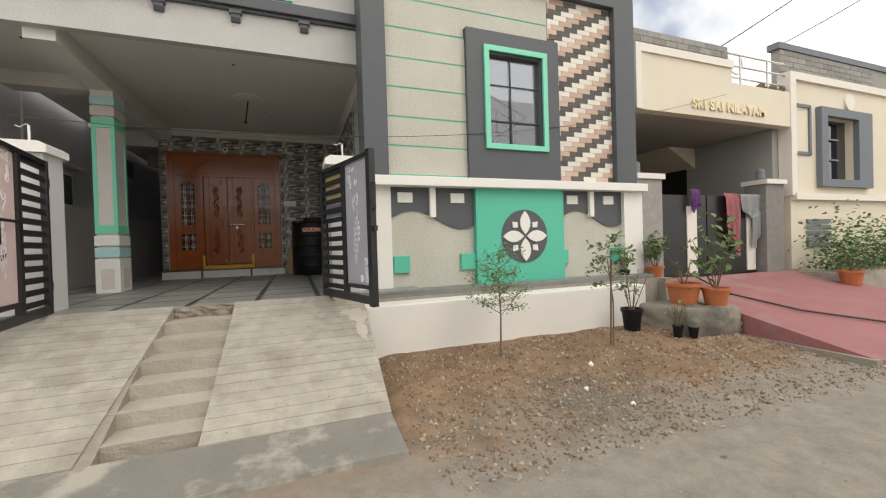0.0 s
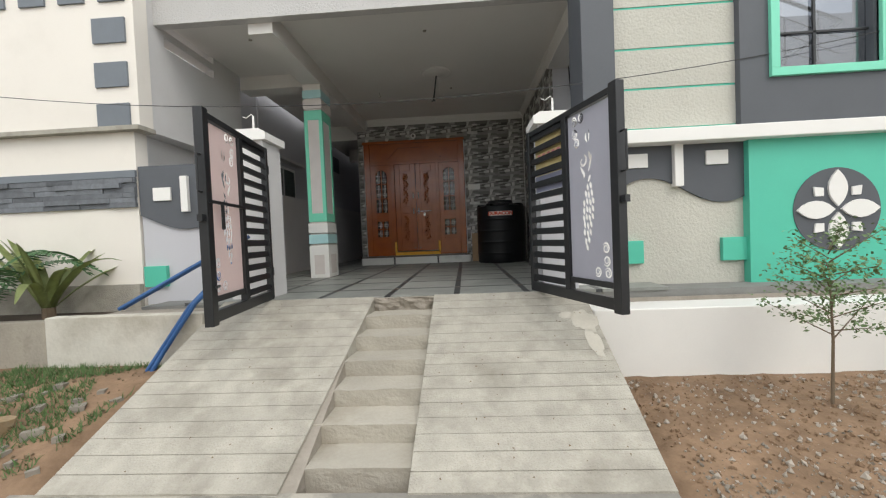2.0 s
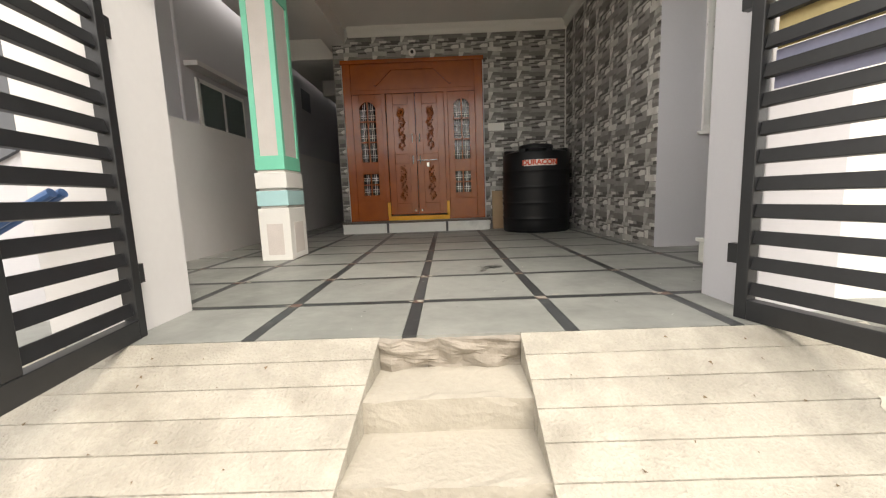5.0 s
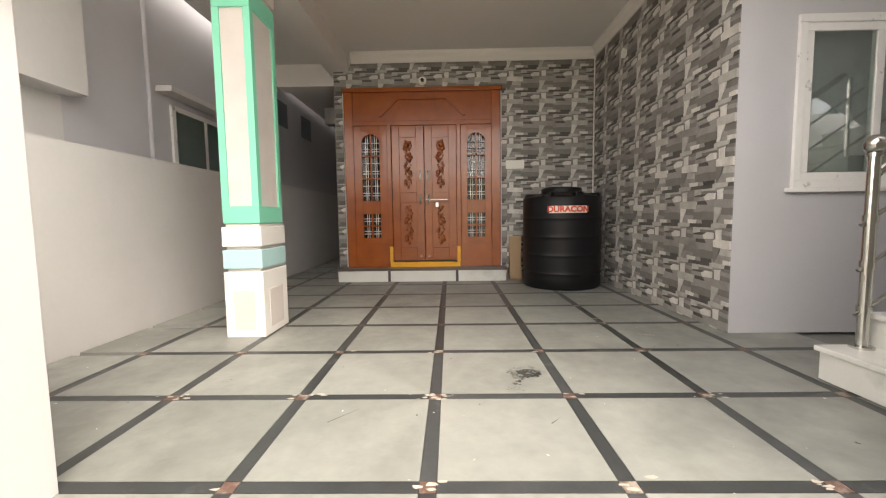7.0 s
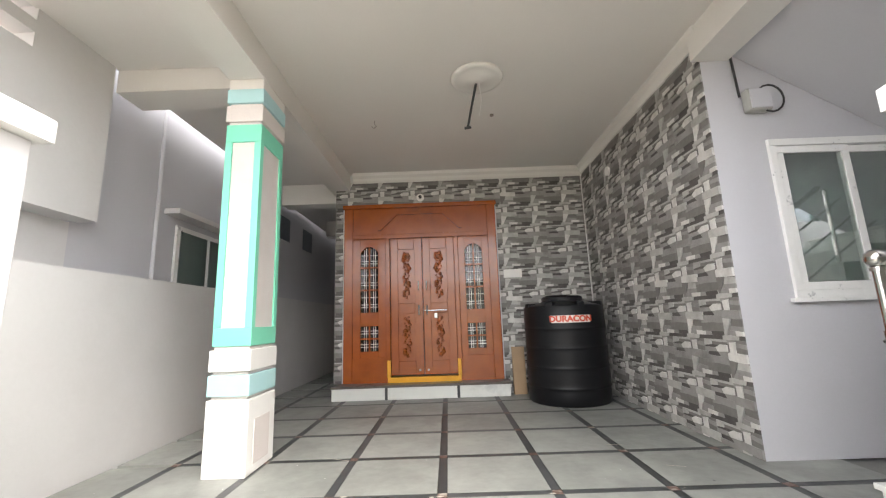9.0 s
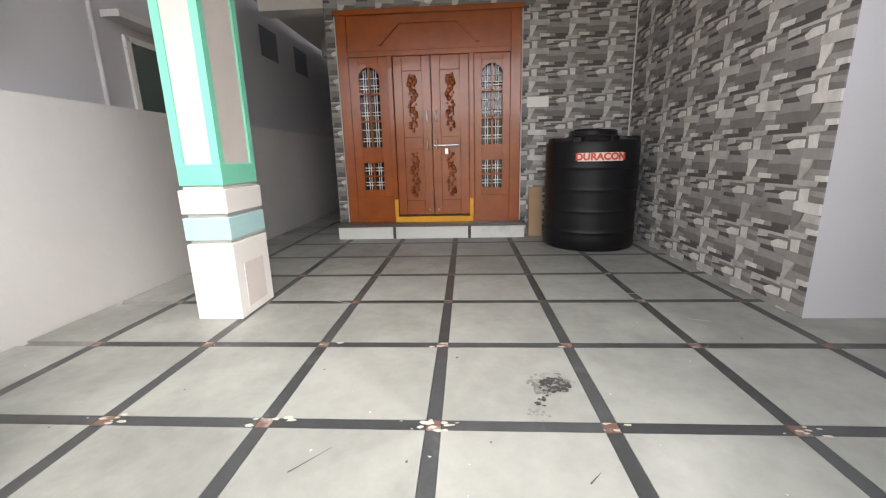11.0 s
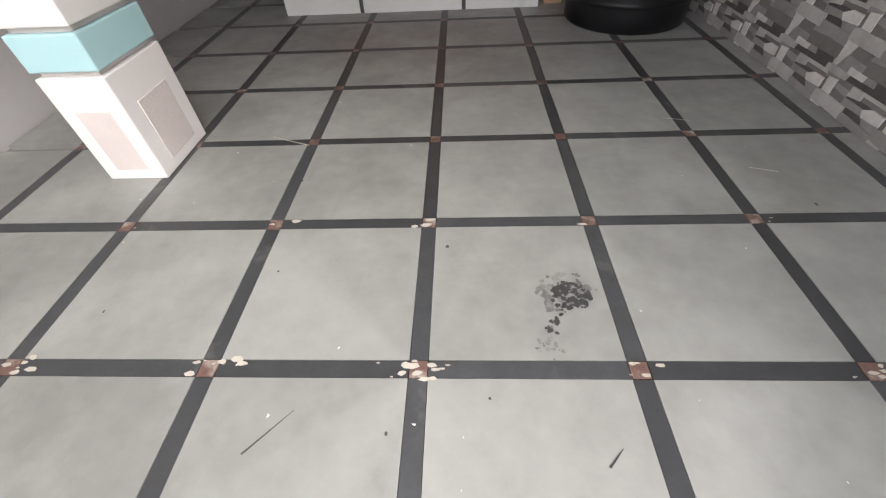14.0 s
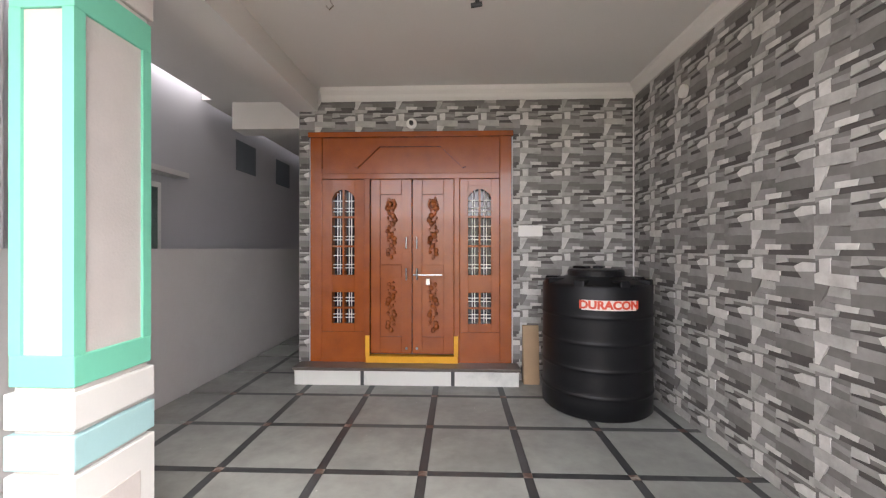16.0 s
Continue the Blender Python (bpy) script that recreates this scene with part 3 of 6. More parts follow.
# retaining plinth with a raw ledge
plinth = thing("retaining_wall", "whitewashed retaining wall with rough cement ledge", "wall", kind="structure")
part("face", boxes((1.98, 6.55, -1.68, -1.28, -1.1, -0.14), bevel=0.012), M_WHITE, plinth)
part("ledge_fill", boxes((2.0, 7.28, -1.3, -0.7, -1.0, -0.10)), M_RAW, plinth, "rough cement ledge")
bm = bmesh.new()
random.seed(4)
for i in range(60):
    x = 2.5 + i * 0.075
    box(bm, x, x + 0.08, -0.96 - random.random() * 0.05, -0.85, -0.12, -0.09 + random.random() * 0.05)
part("broken_render", bm, M_RAW, plinth, "broken render edge")

# ---- left compound wall ----
leftwall = thing("compound_wall_left", "short grey compound wall with slate band", "wall", kind="structure")
part("core", boxes((-2.95, -1.75, -0.88, -0.70, -0.2, 1.56)), M_LAV, leftwall)
pts = [(-2.95, 1.56), (-1.75, 1.56)] + [(-1.75 - 1.2 * i / 24, 0.93 + 0.12 * math.sin(2.2 + 4.6 * i / 24)) for i in range(25)]
part("wave_band", prism(bmesh.new(), pts, "y", -0.905, -0.86), M_DARK, leftwall, "slate wavy band")
part("inset_block", boxes((-2.77, -2.56, -0.925, -0.86, 1.15, 1.30)), M_WHITE, leftwall, "white painted block")
part("fin", boxes((-2.42, -2.34, -0.95, -0.86, 1.01, 1.42)), M_WHITE, leftwall, "white painted fin")
part("green_block", boxes((-2.93, -2.66, -0.93, -0.86, 0.15, 0.39)), M_TEAL, leftwall, "green painted block")
solid("side_compound_wall", boxes((-2.85, LEFT, -0.70, 12.0, -0.6, 1.55)), M_INNER, "plain off-white boundary wall beside the porch", "wall", "structure")

# ---- gate pillars ----
def gate_pillar(x0, x1, mtl):
    t = thing("gate_pillar", "off-white plastered gate pillar with sloped cap", "gate pillar", "gate pillars", at=((x0 + x1) / 2, -0.945, 0))
    h = (x1 - x0) / 2
    part("shaft", boxes((-h, h, -0.20, 0.20, -0.1, 1.72), bevel=0.006), mtl, t)
    part("cap", prism(bmesh.new(), [(-h - 0.05, 1.72), (h + 0.05, 1.72), (h + 0.05, 1.80), (h - 0.02, 1.84), (-h + 0.02, 1.84), (-h - 0.05, 1.80)], "y", -0.245, 0.225), M_WHITE, t, "white painted cap")
    part("conduit", rod((0.02, 0.0, 1.83), (0.02, 0.0, 2.05), 0.012), M_WHITE_FIX, t, "white conduit stub")
    part("wire", tube([(0.02, 0, 2.05), (0.0, 0, 2.07), (-0.06, 0, 2.03), (-0.1, 0, 2.05)], 0.004), M_WHITE_FIX, t)
    return t


gate_pillar(-1.75, -1.315, M_INNER)
gate_pillar(1.63, 2.0, M_LAV)

# ---- porch column ----
def porch_column():
    t = thing("porch_column", "square porch column in white, mint and pale blue", "column", kind="structure", at=(-1.595, 1.335, 0))
    hx, hy = 0.15, 0.22

    def ring(name, z0, z1, g, mtl, label=""):
        return part(name, boxes((-hx - g, hx + g, -hy - g, hy + g, z0, z1), bevel=0.006), mtl, t, label)

    ring("base", 0, 0.542, 0.012, M_WHITE, "white painted base")
    for z in (0.542, 0.722, 0.908, 2.772, 2.945):
        ring("groove", z, z + 0.026, -0.012, M_CREAMY)
    ring("band", 0.568, 0.722, 0.012, M_SKYBLUE, "pale blue band")
    ring("band", 0.748, 0.908, 0.012, M_WHITE, "white band")
    ring("shaft", 0.934, 2.772, -0.014, M_CREAMY, "pinkish textured shaft")
    for sx in (-1, 1):
        for sy in (-1, 1):
            part("frame_post", boxes((sx * hx, sx * (hx - 0.055), sy * hy, sy * (hy - 0.055), 1.075, 2.615)), M_MINT, t, "mint-green raised frame")
    ring("frame_foot", 0.934, 1.075, 0.001, M_MINT, "mint-green raised frame")
    ring("frame_head", 2.615, 2.772, 0.001, M_MINT, "mint-green raised frame")
    for y0, y1 in ((-hy - 0.016, -hy - 0.006), (hy + 0.006, hy + 0.016)):
        part("base_panel", boxes((-0.085, 0.085, y0, y1, 0.06, 0.385), bevel=0.003), M_CREAMY, t, "pinkish base panel")
    for x0, x1 in ((-hx - 0.016, -hx - 0.006), (hx + 0.006, hx + 0.016)):
        part("base_panel", boxes((x0, x1, -0.13, 0.13, 0.06, 0.385), bevel=0.003), M_CREAMY, t, "pinkish base panel")
    ring("band", 2.798, 2.945, 0.008, M_CREAMY, "pinkish band")
    ring("band", 2.971, 3.10, 0.008, M_SKYBLUE, "pale blue band")
    ring("neck", 3.10, 3.20, 0.0, M_CEIL)
    return t


porch_column()

# ---- ramp with steps ----
SL, R0, R1 = 0.44, -1.3, -3.2


def rz(y):
    return SL * (y + 1.3) if y > R1 else SL * (R1 + 1.3)


def edge(y, a, b):
    return a + (b - a) * (y - R0) / (R1 - R0)


ramp_thing = thing("ramp", "pale cement entrance ramp scored across, steps between", "ramp", kind="structure")
random.seed(7)


def course(xl0, xl1, xr0, xr1, ya, yb):
    bm = bmesh.new()
    za, zb = rz(ya), rz(yb)
    t = [bm.verts.new(p) for p in ((xl0, ya, za), (xr0, ya, za), (xr1, yb, zb), (xl1, yb, zb))]
    u = [bm.verts.new((v.co.x, v.co.y, v.co.z - 0.25)) for v in t]
    bm.faces.new(t)
    bm.faces.new(u[::-1])
    for i in range(4):
        bm.faces.new((t[i], u[i], u[(i + 1) % 4], t[(i + 1) % 4]))
    bmesh.ops.recalc_face_normals(bm, faces=bm.faces[:])
    return bm


N = 16
for i in range(N):
    ya, yb = R0 + (R1 - R0) * i / N - random.uniform(0.002, 0.0045), R0 + (R1 - R0) * (i + 1) / N + random.uniform(0.002, 0.0045)
    part("course", course(edge(ya, -1.74, -1.77), edge(yb, -1.74, -1.77), edge(ya, -0.13, -0.30), edge(yb, -0.13, -0.30), ya, yb), M_CEMENT, ramp_thing)
    part("course", course(edge(ya, 0.49, 0.45), edge(yb, 0.49, 0.45), edge(ya, 1.99, 1.92), edge(yb, 1.99, 1.92), ya, yb), M_CEMENT, ramp_thing)
under = bmesh.new()
prism(under, [(R0, -0.02), (R0, -1.2), (R1, -1.2), (R1, rz(R1) - 0.02)], "x", -1.72, -0.2)
prism(under, [(R0, -0.02), (R0, -1.2), (R1, -1.2), (R1, rz(R1) - 0.02)], "x", 0.5, 1.88)
part("bed", under, M_RAW, ramp_thing)
for k in range(6):
    ya, yb = R0 - 0.29 * k, R0 - 0.29 * (k + 1)
    z = -0.018 - 0.1276 * (k + 1)
    bm = boxes((edge(yb, -0.13, -0.30) - 0.1, 0.52, yb, ya, z - 0.3, z))
    bmesh.ops.subdivide_edges(bm, edges=bm.edges[:], cuts=9, use_grid_fill=True)
    for v in bm.verts:
        worn = noise.noise(v.co * 9) * 0.006 + noise.noise(v.co * 30) * 0.004
        v.co.z += worn * (1.6 if v.co.y < yb + 0.04 else 0.5)
        v.co.y += noise.noise(v.co * 14) * 0.008
    part("step", bm, M_STEP, ramp_thing)
bm = boxes((-0.13, 0.49, R0 - 0.004, R0 + 0.10, -0.16, -0.012))
bmesh.ops.subdivide_edges(bm, edges=bm.edges[:], cuts=11, use_grid_fill=True)
for v in bm.verts:
    if v.co.y < R0 + 0.02:
        v.co.y += 0.05 * noise.noise(v.co * 11) + 0.02 * noise.noise(v.co * 31) - 0.015
    v.co.z += 0.012 * noise.noise(v.co * 17)
part("broken_edge", bm, M_RAW, ramp_thing, "rough broken floor edge")
bm = bmesh.new()
for cx, cy, rx, ry in ((1.86, -1.78, 0.11, 0.14), (1.86, -2.05, 0.06, 0.16), (1.72, -1.70, 0.07, 0.05)):
    ring_v = []
    for i in range(22):
        a_ = 2 * math.pi * i / 22
        k_ = 1 + 0.4 * noise.noise((2 * math.cos(a_) + cx * 9, 2 * math.sin(a_), cy))
        px, py = cx + rx * k_ * math.cos(a_), cy + ry * k_ * math.sin(a_)
        ring_v.append(bm.verts.new((px, py, rz(py) + 0.004)))
    bm.faces.new(ring_v)
part("whitewash_splash", bm, M_SPLASH, ramp_thing, "pale whitewash splash")
apron = solid("ramp_apron", prism(bmesh.new(), [(R1 + 0.02, -0.845), (R1 - 0.55, -0.915), (R1 - 0.62, -1.1), (R1 + 0.02, -1.1)], "x", -1.95, 1.92), M_APRON, "smooth grey cement apron below the ramp", "apron", "structure")

# ---- gates ----
def panel_with_cutouts(w, h, mtl, flip):
    """A sheet with peacock-like curls and leaf cutouts, in the xz plane."""
    holes = []

    def ring(pts):
        holes.append([((w - x) if flip else x, y) for x, y in pts])

    def leaf(x, y, a, l, wd):
        pts = []
        for i in range(10):
            u = i / 10 * 2
            s = 1 if u < 1 else -1
            v = u if u < 1 else 2 - u
            px, py = l * v, s * wd * math.sin(math.pi * v)
            pts.append((x + px * math.cos(a) - py * math.sin(a), y + px * math.sin(a) + py * math.cos(a)))
        ring(pts)

    def curl(x, y, r, a0, turns, wd):
        out, inn = [], []
        n = int(16 * abs(turns))
        for i in range(n + 1):
            u = i / n
            a = a0 + 2 * math.pi * turns * u
            rr = r * (1 - 0.72 * u)
            k = wd * (1 - 0.6 * u) * min(1, 6 * u + 0.15)
            out.append((x + (rr + k) * math.cos(a), y + (rr + k) * math.sin(a)))
            inn.append((x + (rr - k) * math.cos(a), y + (rr - k) * math.sin(a)))
        ring(out + inn[::-1])

    for cx, cy, sg in ((0.84, 0.955, 1), (0.68, 0.965, -1), (0.84, 0.885, -1), (0.80, 0.82, 1), (0.20, 0.185, 1), (0.19, 0.115, -1), (0.17, 0.045, 1), (0.38, 0.05, -1)):
        curl(w * cx, h * cy, 0.042, 0.6 * sg, 1.6 * sg, 0.0085)
    bx, by = w * 0.57, h * 0.66
    curl(bx + 0.05, by + 0.06, 0.055, 2.0, 0.9, 0.013)
    for i in range(4):
        leaf(bx - 0.02 + 0.012 * i, by + 0.19 + 0.01 * i, 1.2 + 0.25 * i, 0.07, 0.006)
    leaf(bx - 0.03, by + 0.13, -1.9, 0.10, 0.016)
    leaf(bx - 0.075, by + 0.10, -1.2, 0.15, 0.012)
    leaf(bx + 0.085, by + 0.02, -2.2, 0.11, 0.013)
    leaf(bx - 0.05, by - 0.06, -1.0, 0.07, 0.012)
    leaf(bx - 0.045, by + 0.30, -1.5, 0.10, 0.007)
    leaf(bx + 0.03, by - 0.03, -1.4, 0.055, 0.012)
    rnd = random.Random(5)
    for r in range(9):
        n = (2, 3, 4, 4, 4, 3, 3, 2, 1)[r]
        for c in range(n):
            x = bx - 0.02 + 0.036 * (c - (n - 1) / 2) + 0.006 * r
            y = by - 0.115 - 0.062 * r - 0.012 * (c % 2)
            leaf(x, y, -1.75 + 0.1 * (c - n / 2) + rnd.uniform(-0.06, 0.06), 0.064, 0.0150)
    pts = [Vector(p) for p in ((0, 0), (w, 0), (w, h), (0, h))]
    edges, loops = [(0, 1), (1, 2), (2, 3), (3, 0)], []
    for hole in holes:
        k = len(pts)
        pts += [Vector(p) for p in hole]
        loops.append(list(range(k, k + len(hole))))
    vs, _, fs, _, _, _ = delaunay_2d_cdt(pts, edges, loops, 0, 1e-5)
    bm = bmesh.new()
    made = [bm.verts.new((v.x, 0, v.y)) for v in vs]
    def inside(p, poly):
        odd = False
        for (x0, y0), (x1, y1) in zip(poly, poly[1:] + poly[:1]):
            if (y0 > p[1]) != (y1 > p[1]) and p[0] < (x1 - x0) * (p[1] - y0) / (y1 - y0) + x0:
                odd = not odd
        return odd

    for f in fs:
        mid = (sum(vs[k].x for k in f) / len(f), sum(vs[k].y for k in f) / len(f))
        if not any(inside(mid, hole) for hole in holes):
            bm.faces.new([made[k] for k in f])
    bmesh.ops.solidify(bm, geom=bm.faces[:], thickness=0.003)
    return mesh_of(bm, mtl)


def gate_leaf(hinge, free, mtl, label, sign):
    w = math.dist(hinge, free)
    a = math.degrees(math.atan2(free[1] - hinge[1], free[0] - hinge[0]))
    t = thing("gate_leaf", label, "gate", "entrance gate leaves", at=(hinge[0], hinge[1], 0), turn=a)
    z0, z1, f = 0.0, 1.62, 0.055
    for n, r in (("hinge_stile", (0, f, -0.03, 0.03, z0, z1)), ("free_stile", (w - 0.085, w, -0.035, 0.035, z0 - 0.02, z1 + 0.02)), ("top_rail", (f, w - 0.085, -0.025, 0.025, z1 - 0.05, z1)), ("bottom_rail", (f, w - 0.085, -0.03, 0.03, z0, z0 + 0.09)), ("mid_stile", (w * 0.47, w * 0.47 + 0.075, -0.028, 0.028, z0 + 0.09, z1 - 0.05))):
        part(n, boxes(r, bevel=0.004), M_IRON, t)
    n = 13
    for i in range(n):
        z = z0 + 0.14 + (z1 - z0 - 0.22) * i / (n - 1)
        bm = boxes((f, w * 0.47, -0.012, 0.012, -0.03, 0.03), bevel=0.003)
        bm.transform(pose(0, 0, z, 14 * sign, 0, 0))
        part("slat", bm, M_IRON, t)
    px0, px1 = w * 0.47 + 0.075, w - 0.085
    part("panel_rail", boxes((px0, px1, -0.02, 0.02, z0 + 0.155, z0 + 0.20)), M_IRON, t)
    me = panel_with_cutouts(px1 - px0, z1 - z0 - 0.26, mtl, True)
    sheet = new("cutout_sheet", me)
    sheet.parent = t
    sheet.location = (px0, 0.0, z0 + 0.20)
    sheet["label"] = "painted sheet with peacock cutouts"
    part("latch_plate", boxes((w, w + 0.05, -0.02, 0.02, 0.78, 0.83)), M_IRON, t)
    part("pull_handle", tube([(w, 0, 1.0), (w + 0.05, 0, 1.0), (w + 0.05, 0, 1.28), (w, 0, 1.28)], 0.009), M_IRON, t)
    for z in (0.25, 1.35):
        part("hinge", boxes((-0.05, 0.0, -0.02, 0.02, z, z + 0.09)), M_IRON, t)
    return t, w


gl, gw = gate_leaf((-1.29, -1.17), (-1.12, -2.49), M_PINKSHEET, "open black iron gate leaf with pale pink sheet", 1)
part("drop_bolt", boxes((gw * 0.5, gw - 0.03, 0.03, 0.045, 0.92, 0.945)), M_IRON, gl)
part("bolt_handle", boxes((gw - 0.25, gw - 0.20, 0.035, 0.05, 0.72, 0.93), bevel=0.01), M_IRON, gl)
part("tower_bolt", tube([(gw - 0.1, 0.04, 0.28), (gw - 0.02, 0.06, 0.28)], 0.012), M_IRON, gl)
gr, gw2 = gate_leaf((1.53, -1.17), (1.95, -2.49), M_LAVSHEET, "open black iron gate leaf with lavender sheet", -1)

banner = thing("banner", "yellow, red and blue printed banner behind gate slats", "banner", at=(1.53, -1.17, 0), turn=math.degrees(math.atan2(-1.32, 0.42)))
part("sheet", boxes((0.07, gw2 * 0.46, 0.034, 0.038, 1.16, 1.58)), M_BANNER_Y, banner)
part("strip", boxes((0.07, gw2 * 0.46, 0.030, 0.034, 1.0, 1.155)), M_BANNER_B, banner)
for i in range(5):
    part("print_bar", boxes((0.12 + 0.09 * i, 0.17 + 0.09 * i, 0.030, 0.034, 1.30, 1.37)), M_CLOTH1, banner)

# ---- door set ----
def main_door():
    d = thing("door_1", "carved varnished double door with grilled sidelights, closed", "door", kind="structure", at=(0, BACK, 0))
    y0 = -0.03
    x0, x1, z0, z1 = DX0, DX1, DZ0, DZ1
    L0, L1, LZ = -0.80, 0.20, 2.38          # leaf pair
    part("jamb", boxes((x0, x0 + 0.14, y0, 0.2, z0, z1), bevel=0.008), M_WOOD, d)
    part("jamb", boxes((x1 - 0.14, x1, y0, 0.2, z0, z1), bevel=0.008), M_WOOD, d)
    part("mullion", boxes((L0 - 0.07, L0, y0 - 0.01, 0.2, z0, LZ + 0.06), bevel=0.008), M_WOOD, d)
    part("mullion", boxes((L1, L1 + 0.07, y0 - 0.01, 0.2, z0, LZ + 0.06), bevel=0.008), M_WOOD, d)
    part("transom", boxes((x0 + 0.14, x1 - 0.14, y0 - 0.012, 0.2, LZ, LZ + 0.07), bevel=0.008), M_WOOD, d)
    part("head_panel", boxes((x0 + 0.14, x1 - 0.14, 0.0, 0.2, LZ + 0.07, z1 - 0.03)), M_WOOD, d)
    cx = (x0 + x1) / 2
    part("head_moulding", prism(bmesh.new(), [(x0 + 0.14, LZ + 0.07), (x1 - 0.14, LZ + 0.07), (x1 - 0.14, LZ + 0.13), (cx + 0.62, LZ + 0.13), (cx + 0.36, LZ + 0.38), (cx - 0.36, LZ + 0.38), (cx - 0.62, LZ + 0.13), (x0 + 0.14, LZ + 0.13)], "y", -0.022, 0.0), M_WOOD, d)
    part("head_ridge", prism(bmesh.new(), [(cx + 0.62, LZ + 0.13), (cx + 0.36, LZ + 0.38), (cx - 0.36, LZ + 0.38), (cx - 0.62, LZ + 0.13), (cx - 0.66, LZ + 0.14), (cx - 0.375, LZ + 0.41), (cx + 0.375, LZ + 0.41), (cx + 0.66, LZ + 0.14)], "y", -0.065, -0.0), M_WOOD, d)
    part("head_rail", boxes((x0 - 0.02, x1 + 0.02, y0 - 0.03, 0.2, z1 - 0.04, z1 + 0.02), bevel=0.008), M_WOOD, d)
    # sidelights
    for s0, s1 in ((x0 + 0.14, L0 - 0.07), (L1 + 0.07, x1 - 0.14)):
        part("apron_panel", boxes((s0, s1, y0 + 0.005, 0.2, z0, 0.56)), M_WOOD, d)
        sc = (s0 + s1) / 2
        w = 0.135
        part("side_stile", boxes((s0, sc - w, y0 + 0.012, 0.12, 0.56, LZ), bevel=0.004), M_WOOD, d)
        part("side_stile", boxes((sc + w, s1, y0 + 0.012, 0.12, 0.56, LZ), bevel=0.004), M_WOOD, d)
        for a, b in ((0.56, 0.66), (1.03, 1.24), (2.30, LZ)):
            part("side_rail", boxes((sc - w, sc + w, y0 + 0.012, 0.12, a, b), bevel=0.004), M_WOOD, d)
        arch = [(sc - w, 2.31), (sc + w, 2.31), (sc + w, 2.16)] + [(sc + w - 2 * w * i / 12, 2.16 + 0.10 * math.sin(math.pi * i / 12) ** 0.7) for i in range(1, 12)] + [(sc - w, 2.16)]
        part("arch_rail", prism(bmesh.new(), arch, "y", y0 + 0.014, 0.12), M_WOOD, d)
        part("muntin", boxes((sc - 0.012, sc + 0.012, y0 + 0.02, 0.10, 0.66, 1.03), (sc - 0.012, sc + 0.012, y0 + 0.02, 0.10, 1.24, 2.28)), M_WOOD, d)
        for z in (0.845, 1.58, 1.93):
            part("muntin", boxes((sc - w, sc + w, y0 + 0.02, 0.10, z - 0.012, z + 0.012)), M_WOOD, d)
        part("pane", boxes((sc - w, sc + w, 0.085, 0.09, 0.66, 1.03), (sc - w, sc + w, 0.085, 0.09, 1.24, 2.28)), M_DARKGLASS, d, "dark glass")
        for x in (sc - 0.085, sc - 0.055, sc + 0.055, sc + 0.085):
            for a, b in ((0.66, 1.03), (1.24, 2.25)):
                part("grille_bar", rod((x, 0.05, a), (x, 0.05, b), 0.006, 6), M_WHITE_FIX, d, "white grille bar")
        for z in (0.72, 0.76, 0.92, 0.96, 1.32, 1.36, 1.47, 1.66, 1.70, 1.82, 2.0, 2.04, 2.13):
            part("grille_bar", rod((sc - w, 0.045, z), (sc + w, 0.045, z), 0.006, 6), M_WHITE_FIX, d)
    # leaves
    for i, (a, b) in enumerate(((L0, -0.302), (-0.298, L1))):
        leaf = part("leaf", boxes((a + 0.004, b, 0.012, 0.06, 0.30, LZ)), M_WOOD, d)
        for q in ((a + 0.004, a + 0.12, -0.012, 0.02, 0.30, LZ), (b - 0.12, b, -0.012, 0.02, 0.30, LZ), (a + 0.12, b - 0.12, -0.012, 0.02, 0.30, 0.50), (a + 0.12, b - 0.12, -0.012, 0.02, 1.20, 1.36), (a + 0.12, b - 0.12, -0.012, 0.02, 2.20, LZ)):
            part("leaf_rail", boxes(q, bevel=0.005), M_WOOD, leaf)
        c = (a + b) / 2
        rnd = random.Random(11)
        bm = bmesh.new()
        for z0_, z1_ in ((0.55, 1.15), (1.42, 2.15)):
            n = int((z1_ - z0_) / 0.045)
            for k in range(n):
                z = z0_ + (k + 0.5) * (z1_ - z0_) / n
                x = c + (1 if i else -1) * 0.045 * math.sin(k * 1.1)
                ball(bm, (x, 0.006, z), 0.022 + 0.016 * rnd.random(), 8)
                ball(bm, (c - (x - c) * 0.9, 0.01, z + 0.02), 0.014 + 0.012 * rnd.random(), 8)
        for k in range(14):
            ang = 2 * math.pi * k / 14
            ball(bm, (c + 0.05 * math.cos(ang), 0.004, 2.08 + 0.05 * math.sin(ang)), 0.02, 8)
        part("carving", bm, M_WOOD, leaf, "carved vine relief", smooth=True)
        for z in (1.55, 1.18):
            hx = (b - 0.06) if i == 0 else (a + 0.06)
            bm = rod((hx, -0.05, z), (hx, -0.05, z + 0.14), 0.011)
            cyl(bm, (hx, -0.05, z + 0.01), (hx, 0, z + 0.01), 0.009)
            cyl(bm, (hx, -0.05, z + 0.13), (hx, 0, z + 0.13), 0.009)
            part("pull_handle", bm, M_STEEL, leaf, "steel pull handle")
        bm = rod((hx, -0.04, 0.37), (hx, -0.01, 0.37), 0.015)
        part("floor_bolt", bm, M_STEEL, leaf)
    part("slide_bolt", tube([(-0.28, -0.035, 1.24), (0.06, -0.035, 1.24)], 0.009), M_STEEL, d, "steel slide bolt")
    part("padlock", boxes((-0.13, -0.08, -0.06, -0.03, 1.12, 1.20), bevel=0.006), M_STEEL, d, "steel padlock")
